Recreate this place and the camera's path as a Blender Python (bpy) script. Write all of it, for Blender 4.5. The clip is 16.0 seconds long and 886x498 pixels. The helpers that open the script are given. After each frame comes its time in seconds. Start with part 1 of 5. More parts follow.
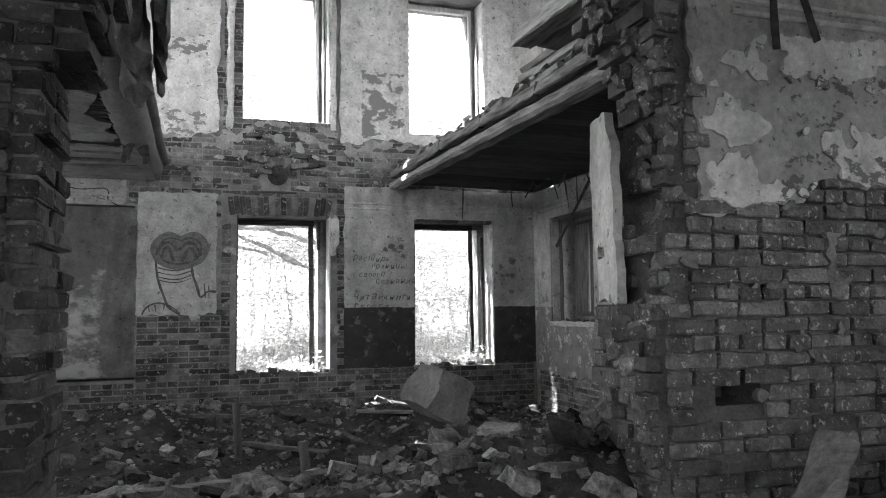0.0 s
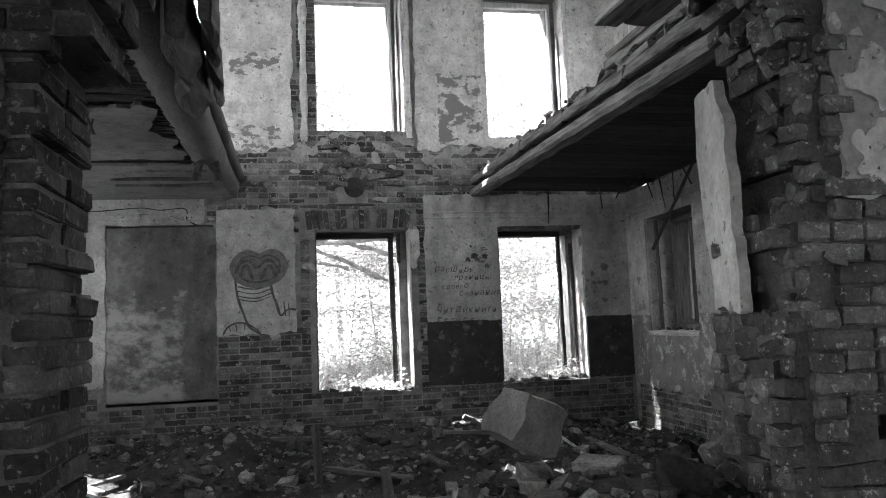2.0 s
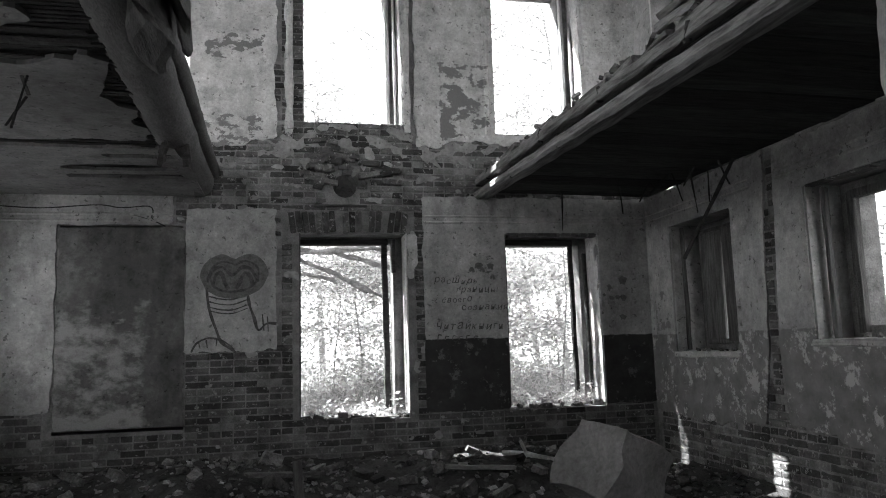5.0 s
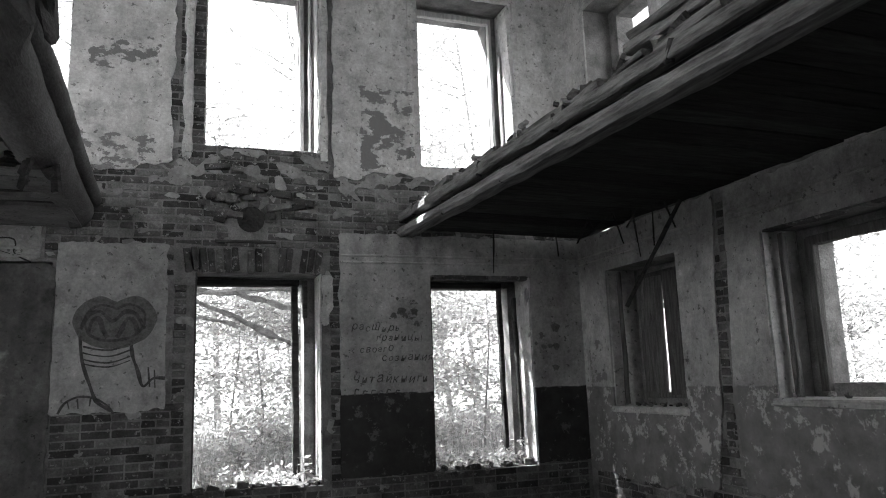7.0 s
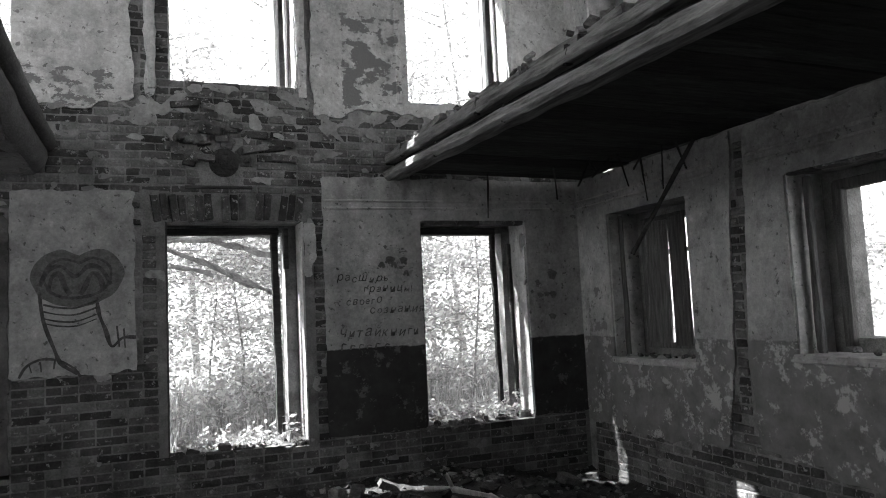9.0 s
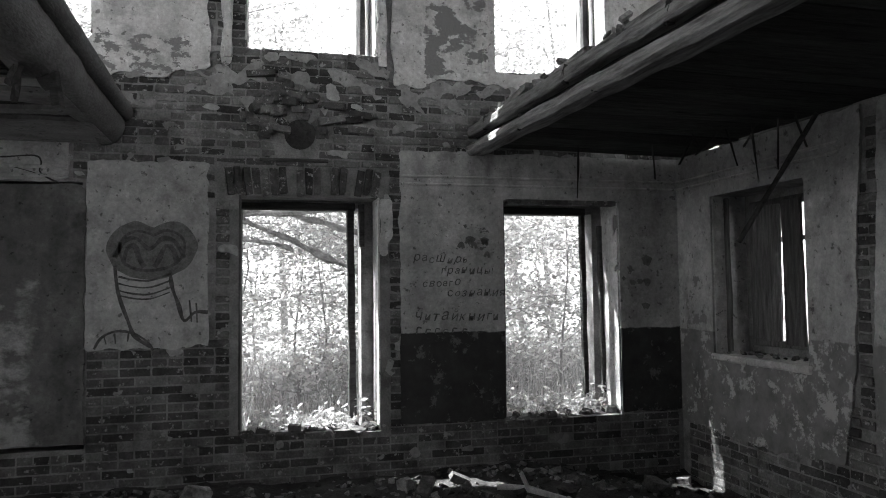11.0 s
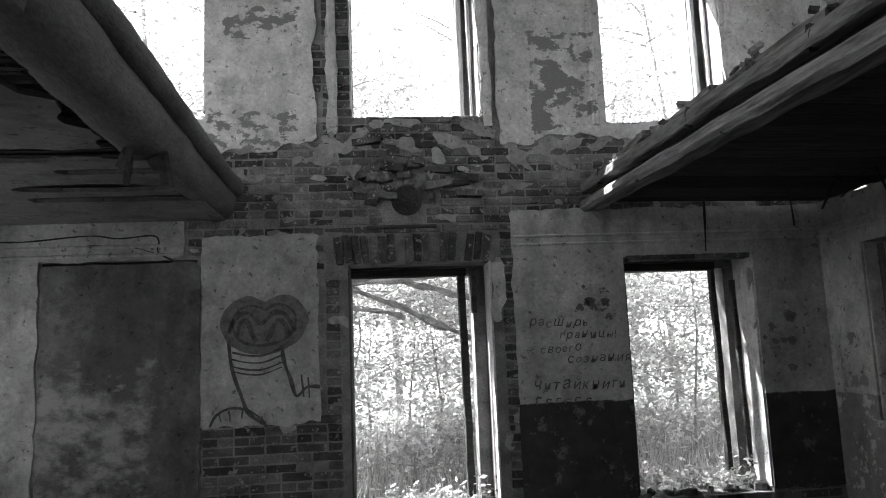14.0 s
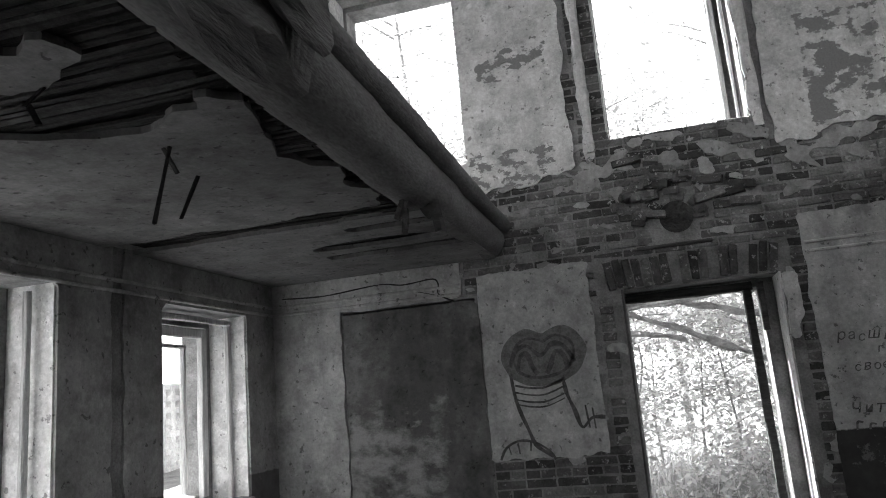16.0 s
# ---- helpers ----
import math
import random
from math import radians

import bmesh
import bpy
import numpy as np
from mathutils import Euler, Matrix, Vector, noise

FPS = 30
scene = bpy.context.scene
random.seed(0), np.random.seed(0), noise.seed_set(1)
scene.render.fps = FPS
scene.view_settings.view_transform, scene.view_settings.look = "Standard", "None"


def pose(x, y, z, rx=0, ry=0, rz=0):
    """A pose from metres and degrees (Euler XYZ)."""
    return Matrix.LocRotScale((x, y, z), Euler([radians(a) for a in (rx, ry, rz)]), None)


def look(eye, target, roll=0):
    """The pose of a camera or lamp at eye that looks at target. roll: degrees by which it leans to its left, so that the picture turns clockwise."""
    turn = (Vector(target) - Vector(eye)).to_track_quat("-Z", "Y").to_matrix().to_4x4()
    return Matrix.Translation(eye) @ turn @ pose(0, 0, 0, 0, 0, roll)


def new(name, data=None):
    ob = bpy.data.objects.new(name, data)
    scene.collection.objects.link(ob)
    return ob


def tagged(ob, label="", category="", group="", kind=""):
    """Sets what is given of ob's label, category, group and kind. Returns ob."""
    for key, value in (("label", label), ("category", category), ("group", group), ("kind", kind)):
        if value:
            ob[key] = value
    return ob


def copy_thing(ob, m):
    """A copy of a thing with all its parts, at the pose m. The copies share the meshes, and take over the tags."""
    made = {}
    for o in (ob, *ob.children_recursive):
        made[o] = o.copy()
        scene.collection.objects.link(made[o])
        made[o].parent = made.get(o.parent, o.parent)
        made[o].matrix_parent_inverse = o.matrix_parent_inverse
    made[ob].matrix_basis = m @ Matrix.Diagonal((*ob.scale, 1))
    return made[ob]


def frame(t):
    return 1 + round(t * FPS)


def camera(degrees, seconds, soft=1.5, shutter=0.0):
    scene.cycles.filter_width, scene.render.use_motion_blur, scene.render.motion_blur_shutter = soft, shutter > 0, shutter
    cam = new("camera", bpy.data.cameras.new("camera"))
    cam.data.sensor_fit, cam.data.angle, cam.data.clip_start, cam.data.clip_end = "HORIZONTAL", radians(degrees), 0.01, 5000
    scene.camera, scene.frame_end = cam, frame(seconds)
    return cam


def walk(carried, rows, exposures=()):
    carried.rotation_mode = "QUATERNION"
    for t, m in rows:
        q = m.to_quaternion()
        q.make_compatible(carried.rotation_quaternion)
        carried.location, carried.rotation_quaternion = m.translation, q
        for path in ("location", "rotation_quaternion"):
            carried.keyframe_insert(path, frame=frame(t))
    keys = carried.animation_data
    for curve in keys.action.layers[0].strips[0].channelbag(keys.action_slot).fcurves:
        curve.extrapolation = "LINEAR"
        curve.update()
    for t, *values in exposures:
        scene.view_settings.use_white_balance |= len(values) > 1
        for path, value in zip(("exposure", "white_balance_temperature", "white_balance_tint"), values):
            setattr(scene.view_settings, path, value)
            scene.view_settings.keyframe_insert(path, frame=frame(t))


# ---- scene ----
cam = camera(61.9, 16.0, soft=1.0)
METRES, EYE, TILT, LEAN, TURN = 4.3, 1.5, 0.0, 0.0, -20.6
PATH = [
    (0, (0.153, 0.169, 1.536), (0.747, 2.072, 1.698), -0.6),
    (0.5, (0.2, 0.285, 1.554), (0.778, 2.189, 1.762), -1.7),
    (1, (0.234, 0.399, 1.558), (0.804, 2.306, 1.749), -1.9),
    (1.5, (0.278, 0.524, 1.553), (0.709, 2.465, 1.765), -3.2),
    (2, (0.354, 0.686, 1.56), (0.716, 2.643, 1.757), -2.2),
    (2.5, (0.392, 0.812, 1.558), (0.789, 2.76, 1.77), -1.7),
    (3, (0.399, 0.967, 1.528), (0.741, 2.925, 1.747), -3.1),
    (3.5, (0.374, 1.134, 1.491), (0.726, 3.087, 1.739), -4.0),
    (3.7, (0.367, 1.205, 1.481), (0.729, 3.161, 1.695), -2.9),
    (5.8, (0.286, 2.316, 1.522), (0.764, 4.235, 1.823), -0.8),
    (6, (0.284, 2.414, 1.546), (0.85, 4.307, 1.854), 0.2),
    (6.5, (0.267, 2.592, 1.613), (0.886, 4.464, 1.946), -0.8),
    (7, (0.306, 2.773, 1.7), (0.976, 4.625, 2.046), -2.0),
    (7.5, (0.324, 2.95, 1.756), (1.015, 4.806, 2.034), -1.5),
    (8, (0.343, 3.107, 1.825), (1.041, 4.958, 2.12), -2.9),
    (8.5, (0.339, 3.23, 1.898), (1.046, 5.083, 2.158), -3.4),
    (9, (0.36, 3.326, 1.911), (1.089, 5.181, 2.076), -2.7),
    (9.5, (0.385, 3.406, 1.928), (1.057, 5.288, 2.014), -2.1),
    (10, (0.486, 3.503, 1.964), (1.081, 5.409, 2.079), -1.0),
    (10.2, (0.529, 3.56, 1.968), (1.038, 5.492, 2.065), -1.0),
    (12.3, (0.679, 3.853, 2.029), (1.151, 5.793, 2.152), -0.6),
    (12.5, (0.677, 3.883, 2.025), (1.154, 5.822, 2.148), -1.0),
    (13, (0.702, 3.951, 2.006), (1.092, 5.906, 2.162), -1.6),
    (13.5, (0.696, 4.005, 2.045), (0.957, 5.972, 2.3), -1.7),
    (14, (0.681, 4.047, 2.052), (0.871, 6.019, 2.328), -2.3),
    (14.5, (0.676, 4.067, 2.057), (0.714, 6.043, 2.362), -3.0),
    (15, (0.668, 4.086, 2.061), (0.578, 6.061, 2.361), -3.3),
    (15.5, (0.669, 4.083, 2.06), (0.399, 6.037, 2.391), -3.7),
    (16, (0.666, 4.088, 2.061), (0.155, 5.981, 2.457), -4.9),
]
EXPOSURES = [(0.0, 4.0), (1.5, 3.75), (3.5, 3.3), (6.0, 3.0), (8.0, 2.95), (10.0, 2.85), (12.5, 2.8), (14.5, 2.85), (16.0, 2.95)]
walk(cam, [(t, look(eye, target, roll)) for t, eye, target, roll in PATH], EXPOSURES)

# ---- world, sun and light ----
SUN_DIR = Vector((1.0, -0.70, -1.3)).normalized()
world = bpy.data.worlds.new("sky")
scene.world = world
world.use_nodes = True
wn, wl = world.node_tree.nodes, world.node_tree.links
sky = wn.new("ShaderNodeTexSky")
sky.sky_type = "NISHITA"
sky.sun_disc = False
sky.sun_elevation = math.asin(-SUN_DIR.z)
sky.sun_rotation = math.atan2(-SUN_DIR.x, -SUN_DIR.y)
sky_grey = wn.new("ShaderNodeRGBToBW")
wl.new(sky.outputs[0], sky_grey.inputs[0])
wl.new(sky_grey.outputs[0], wn["Background"].inputs[0])
wn["Background"].inputs[1].default_value = 0.15
sun_data = bpy.data.lights.new("sun", "SUN")
sun_data.energy, sun_data.angle = 5.0, radians(0.5)
sun = new("sun", sun_data)
sun.matrix_world = look((-20, 30, 30), Vector((-20, 30, 30)) + SUN_DIR)

# ---- materials, all grey: the film is black and white ----
def grey(v):
    return (v, v, v, 1.0)


class Nodes:
    """A small wrapper for building node materials."""
    def __init__(self, name):
        self.mat = bpy.data.materials.new(name)
        self.mat.use_nodes = True
        self.n, self.l = self.mat.node_tree.nodes, self.mat.node_tree.links
        self.bsdf = self.n["Principled BSDF"]
        self.pos = self.n.new("ShaderNodeNewGeometry").outputs["Position"]

    def node(self, kind, *ins, operation="", clamp=False):
        nd = self.n.new(kind)
        if operation:
            nd.operation, nd.use_clamp = operation, clamp
        elif kind == "ShaderNodeMapRange":
            nd.clamp = True
        for i, value in enumerate(ins):
            if value is None:
                continue
            if isinstance(value, bpy.types.NodeSocket):
                self.l.new(value, nd.inputs[i])
            else:
                nd.inputs[i].default_value = value
        return nd

    def math(self, op, a, b=None, c=None, clamp=False):
        return self.node("ShaderNodeMath", a, b, c, operation=op, clamp=clamp).outputs[0]

    def noise(self, scale, detail=4.0, rough=0.6, stretch=None, offset=(0, 0, 0)):
        m = self.node("ShaderNodeMapping", self.pos, offset, None, stretch or (1, 1, 1)).outputs[0]
        return self.node("ShaderNodeTexNoise", m, None, scale, detail, rough).outputs[0]

    def ramp(self, v, a, b, lo=0.0, hi=1.0):
        return self.node("ShaderNodeMapRange", v, a, b, lo, hi).outputs[0]

    def mix(self, f, a, b):
        """a + f * (b - a) for plain values."""
        return self.math("MULTIPLY_ADD", f, self.math("SUBTRACT", b, a), a)

    def axes(self):
        return self.node("ShaderNodeSeparateXYZ", self.pos).outputs

    def finish(self, value, rough=0.9, bump=None, strength=0.4, distance=0.01, spec=0.2):
        if isinstance(value, float):
            value = self.node("ShaderNodeValue").outputs[0]
        col = self.node("ShaderNodeCombineColor", value, value, value).outputs[0]
        self.l.new(col, self.bsdf.inputs["Base Color"])
        self.bsdf.inputs["Specular IOR Level"].default_value = spec
        if isinstance(rough, float):
            self.bsdf.inputs["Roughness"].default_value = rough
        else:
            self.l.new(rough, self.bsdf.inputs["Roughness"])
        if bump is not None:
            b = self.node("ShaderNodeBump", strength, distance)
            self.l.new(bump, b.inputs["Height"])
            self.l.new(b.outputs[0], self.bsdf.inputs["Normal"])
        return self.mat


def rough_mat(name, lo, hi, scale=3.0, fine=45.0, rough=0.92, strength=0.5, distance=0.012, rand=0.0, stretch=None, fleck=0.0):
    """Grain and stains between two greys, with relief; rand: how much pieces differ."""
    k = Nodes(name)
    big = k.ramp(k.noise(scale, 5.0, 0.65, stretch), 0.32, 0.68)
    tiny = k.noise(fine, 3.0, 0.7, stretch)
    v = k.mix(big, lo, hi)
    v = k.math("MULTIPLY", v, k.ramp(tiny, 0.25, 0.75, 0.7, 1.3))
    if rand:
        r = k.node("ShaderNodeObjectInfo").outputs["Random"]
        r2 = k.node("ShaderNodeNewGeometry").outputs["Random Per Island"]
        r = k.math("FRACT", k.math("ADD", r, r2))
        v = k.math("MULTIPLY", v, k.ramp(r, 0.0, 1.0, 1.0 - rand, 1.0 + rand))
    if fleck:
        v = k.mix(k.ramp(k.noise(scale * 4.3, 4.0, 0.7, None, (7, 3, 1)), 0.59, 0.64), v, fleck)
    relief = k.math("ADD", tiny, k.math("MULTIPLY", big, 1.5))
    return k.finish(v, rough, relief, strength, distance)


def plaster_mat(name, lo, hi, dado=None, peels=(), across="x", rough=0.85, stain=0.35, edge=0.012):
    """Old painted plaster. dado: (height, grey, start along the wall, end, wear grey, wear); peels: boxes (a0, a1, z0, z1, grey, cut, scale) in which paint has come off."""
    k = Nodes(name)
    x, y, z = k.axes()
    a = x if across == "x" else y
    big = k.noise(0.9, 5.0, 0.6)
    mid = k.noise(5.5, 5.0, 0.65)
    tiny = k.noise(70.0, 3.0, 0.7)
    run = k.noise(2.2, 4.0, 0.6, (1, 1, 0.22), (3, 1, 5))
    v = k.mix(k.ramp(big, 0.35, 0.65), lo, hi)
    v = k.math("MULTIPLY", v, k.ramp(mid, 0.3, 0.7, 0.76, 1.18))
    blotch = k.ramp(k.noise(3.1, 9.0, 0.72, None, (11, 2, 7)), 0.53, 0.62)
    v = k.math("MULTIPLY", v, k.math("MULTIPLY_ADD", blotch, -0.28, 1.06))
    grit = k.noise(26.0, 5.0, 0.7, None, (1, 6, 3))
    v = k.math("MULTIPLY", v, k.ramp(grit, 0.35, 0.65, 0.84, 1.14))
    v = k.math("MULTIPLY", v, k.ramp(run, 0.3, 0.55, 1.0 - stain, 1.0))
    v = k.math("MULTIPLY", v, k.ramp(tiny, 0.2, 0.8, 0.88, 1.1))
    wob = k.math("MULTIPLY_ADD", mid, 0.05, -0.025)
    chip = k.ramp(k.noise(17.0, 6.0, 0.6, None, (2, 8, 4)), 0.625, 0.65)
    v = k.math("MULTIPLY", v, k.math("MULTIPLY_ADD", chip, -0.55, 1.0))
    pale = k.ramp(k.noise(7.0, 7.0, 0.7, None, (9, 4, 6)), 0.60, 0.64)
    v = k.math("MULTIPLY", v, k.math("MULTIPLY_ADD", pale, 0.22, 1.0))
    height = k.math("SUBTRACT", k.math("MULTIPLY", mid, 0.6), k.math("MULTIPLY", chip, 0.7))
    if dado:
        top, dark, d0, d1, wear, amount = dado
        m = k.ramp(k.math("SUBTRACT", k.math("ADD", z, wob), top), -0.006, 0.006, 1.0, 0.0)
        m = k.math("MULTIPLY", m, k.ramp(a, d0 - 0.01, d0 + 0.01))
        m = k.math("MULTIPLY", m, k.ramp(a, d1 - 0.01, d1 + 0.01, 1.0, 0.0))
        chips = k.ramp(k.noise(5.0, 9.0, 0.74, None, (5, 9, 2)), amount - 0.02, amount + 0.02)
        low = k.mix(chips, k.math("MULTIPLY", k.ramp(mid, 0.3, 0.7, 0.7, 1.3), dark), wear)
        v = k.mix(m, v, low)
    for i, (a0, a1, z0, z1, tone, cut, scale) in enumerate(peels):
        ca, cz = (a0 + a1) / 2, (z0 + z1) / 2
        da = k.math("DIVIDE", k.math("ABSOLUTE", k.math("SUBTRACT", a, ca)), (a1 - a0) / 2)
        dz = k.math("DIVIDE", k.math("ABSOLUTE", k.math("SUBTRACT", z, cz)), (z1 - z0) / 2)
        inside = k.ramp(k.math("MAXIMUM", da, dz), 0.6, 1.0, 0.0, 0.5)
        spot = k.math("SUBTRACT", k.noise(scale, 9.0, 0.66, (1, 1, 1.5), (i * 3.7, i, 2.0 * i)), inside)
        spot = k.ramp(spot, cut - edge, cut + edge)
        v = k.mix(spot, v, k.math("MULTIPLY", k.ramp(tiny, 0.2, 0.8, 0.8, 1.2), tone))
        height = k.math("SUBTRACT", height, k.math("MULTIPLY", spot, 0.8))
    height = k.math("ADD", height, k.math("ADD", k.math("MULTIPLY", tiny, 0.35), k.math("MULTIPLY", grit, 0.4)))
    return k.finish(v, rough, height, 0.45, 0.012)


def leaf_mat(name, lo, hi):
    k = Nodes(name)
    r = k.node("ShaderNodeNewGeometry").outputs["Random Per Island"]
    v = k.mix(r, lo, hi)
    col = k.node("ShaderNodeCombineColor", v, v, v).outputs[0]
    d = k.node("ShaderNodeBsdfDiffuse", col)
    t = k.node("ShaderNodeBsdfTranslucent", col)
    m = k.node("ShaderNodeMixShader", 0.65, d.outputs[0], t.outputs[0])
    k.l.new(m.outputs[0], k.n["Material Output"].inputs[0])
    return k.mat


MORTAR = rough_mat("mortar", 0.11, 0.30, 4.0, 60.0, strength=0.7)
BRICK = rough_mat("brick_red", 0.05, 0.16, 4.0, 55.0, rand=0.6, strength=0.8, fleck=0.30)
BRICK_NEAR = rough_mat("brick_dusty", 0.06, 0.17, 7.0, 60.0, rand=0.35, strength=0.7, fleck=0.32)
RUBBLE = rough_mat("rubble", 0.035, 0.22, 5.0, 40.0, rand=0.85, strength=0.7)
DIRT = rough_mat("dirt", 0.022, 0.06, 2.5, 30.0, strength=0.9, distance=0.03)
WOOD = rough_mat("weathered_wood", 0.06, 0.27, 4.0, 60.0, stretch=(6, 0.6, 6), rand=0.3, strength=0.6)
WOOD_X = rough_mat("weathered_wood_cross", 0.10, 0.24, 5.0, 60.0, stretch=(0.6, 6, 6), rand=0.3, strength=0.6)
WOOD_Z = rough_mat("weathered_wood_upright", 0.06, 0.16, 5.0, 60.0, stretch=(6, 6, 0.6), rand=0.3, strength=0.6)
# boards with the shade under the upper floor put into their grey
UNDERSIDE = rough_mat("shade_dark_boards", 0.018, 0.05, 5.0, 50.0, stretch=(0.7, 5, 5), rand=0.4, strength=0.6)
LOGWOOD = rough_mat("old_log", 0.09, 0.17, 2.5, 40.0, stretch=(2, 0.6, 2), strength=0.35)
FELT = rough_mat("torn_felt", 0.05, 0.15, 5.0, 50.0, stretch=(3, 0.5, 3), strength=0.7)
PL_FLAKE = plaster_mat("pale_flaking_coat", 0.46, 0.66, None, [(2.3, 4.6, 1.7, 2.9, 0.16, 0.56, 9.0)], stain=0.3)
MORTAR_SMEAR = rough_mat("mortar_smear", 0.10, 0.22, 5.0, 60.0, strength=0.7)
WOOD_DARK = rough_mat("dark_wood", 0.035, 0.09, 5.0, 50.0, stretch=(0.7, 5, 5), rand=0.3, strength=0.6)
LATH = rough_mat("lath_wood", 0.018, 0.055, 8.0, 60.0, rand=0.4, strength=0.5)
BARK = rough_mat("bark", 0.16, 0.34, 9.0, 50.0, strength=0.8)
SOIL = rough_mat("soil", 0.12, 0.26, 1.5, 25.0, strength=0.8, distance=0.03)
ROCK = rough_mat("concrete_block", 0.13, 0.24, 3.0, 50.0, strength=0.6)
LEAF = leaf_mat("leaf", 0.28, 0.68)
GRASS = leaf_mat("grass_blade", 0.2, 0.55)
PAINT = rough_mat("graffiti_paint", 0.05, 0.09, 9.0, 60.0, strength=0.1)
PAINT_SOFT = rough_mat("graffiti_paint_thin", 0.11, 0.20, 14.0, 60.0, strength=0.1)
PL_FAR = plaster_mat("plaster_far_wall", 0.34, 0.50, (1.57, 0.045, 1.9, 6.0, 0.13, 0.59),
                     [(4.1, 4.8, 1.8, 2.5, 0.16, 0.60, 5.0), (2.3, 2.9, 2.2, 2.7, 0.16, 0.62, 6.0)])
PL_UP = plaster_mat("plaster_upper_wall", 0.46, 0.62, None,
                    [(2.0, 3.0, 3.8, 5.25, 0.20, 0.49, 3.8), (-0.8, 0.25, 4.85, 5.35, 0.18, 0.53, 5.0),
                     (-1.0, 0.3, 3.8, 4.35, 0.2, 0.51, 6.5)], stain=0.15)
PL_EAST = plaster_mat("plaster_east_wall", 0.32, 0.47, (1.55, 0.19, 5.0, 10.6, 0.45, 0.565),
                      [(10.0, 10.55, 0.8, 2.6, 0.22, 0.56, 4.0), (7.0, 10.2, 0.3, 1.2, 0.2, 0.6, 4.0)], "y", stain=0.25)
PL_WEST = plaster_mat("plaster_west_wall", 0.26, 0.40, (1.55, 0.12, 3.0, 10.6, 0.3, 0.66), (), "y")
PL_PANEL = plaster_mat("plaster_infill", 0.09, 0.20, None, [(-2.8, -0.9, 0.2, 2.4, 0.30, 0.50, 2.6), (-2.3, -0.8, 0.6, 3.0, 0.10, 0.55, 3.2), (-2.5, -0.9, 0.2, 2.3, 0.30, 0.60, 5.0)], stain=0.45, edge=0.07)
# mortar darkened to carry the shadow in the cross wall's joints
MORTAR_DARK = rough_mat("joint_shade_mortar", 0.05, 0.13, 4.0, 60.0, strength=0.8)
SHADED_REVEAL = plaster_mat("shaded_reveal", 0.05, 0.12)
# reveal plaster paled for the west windows, daylight put into its colour
PL_REVEAL_LIT = plaster_mat("lightened_reveal", 0.68, 0.84, None, (), "y", stain=0.15)
PL_NEAR = plaster_mat("plaster_cross_wall", 0.28, 0.38, None, [(2.3, 4.6, 1.7, 2.9, 0.12, 0.57, 7.0)], stain=0.2)
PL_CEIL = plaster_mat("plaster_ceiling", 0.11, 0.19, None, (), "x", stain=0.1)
PL_SMEAR = plaster_mat("lime_smear", 0.22, 0.42, stain=0.3)
PL_PLAIN = plaster_mat("plaster_plain", 0.40, 0.55)
PL_SLAB = plaster_mat("plaster_slab", 0.40, 0.62, None, (), "y", stain=0.4)
PL_REVEAL = plaster_mat("plaster_reveal", 0.45, 0.62, None, (), "y", stain=0.3)


# ---- mesh helpers ----
def link_mesh(name, verts, faces, material, parent=None, label="", smooth=False):
    me = bpy.data.meshes.new(name)
    me.from_pydata([tuple(v) for v in verts], [], faces)
    me.materials.append(material)
    if smooth:
        me.polygons.foreach_set("use_smooth", [True] * len(me.polygons))
    me.update()
    ob = new(name, me)
    if parent:
        ob.parent = parent
    if label:
        ob["label"] = label
    return ob


def part(name, bm, material, parent, label=""):
    me = bpy.data.meshes.new(name)
    bm.to_mesh(me)
    bm.free()
    me.materials.append(material)
    ob = new(name, me)
    ob.parent = parent
    if label:
        ob["label"] = label
    return ob


def thing(name, label, category, group="", place=(0, 0, 0)):
    ob = new(name)
    ob.empty_display_size = 0.1
    ob.location = place
    return tagged(ob, label, category, group)


def structure(ob, label, category):
    return tagged(ob, label, category, "", "structure")


def box_bm(sx, sy, sz, bevel=0.0, jag=0.0, seed=0, cuts=0, m=None):
    """A box centred on the origin with worn edges and uneven faces."""
    bm = bmesh.new()
    bmesh.ops.create_cube(bm, size=1.0)
    bmesh.ops.scale(bm, vec=(sx, sy, sz), verts=bm.verts)
    if cuts:
        bmesh.ops.subdivide_edges(bm, edges=bm.edges[:], cuts=cuts, use_grid_fill=True)
    if bevel:
        bmesh.ops.bevel(bm, geom=[e for e in bm.edges if e.calc_face_angle(0) > 0.5], offset=bevel, segments=1, affect="EDGES")
    if jag:
        rnd = random.Random(seed)
        for v in bm.verts:
            v.co += Vector([rnd.uniform(-jag, jag) for _ in range(3)])
    if m is not None:
        bm.transform(m)
    return bm


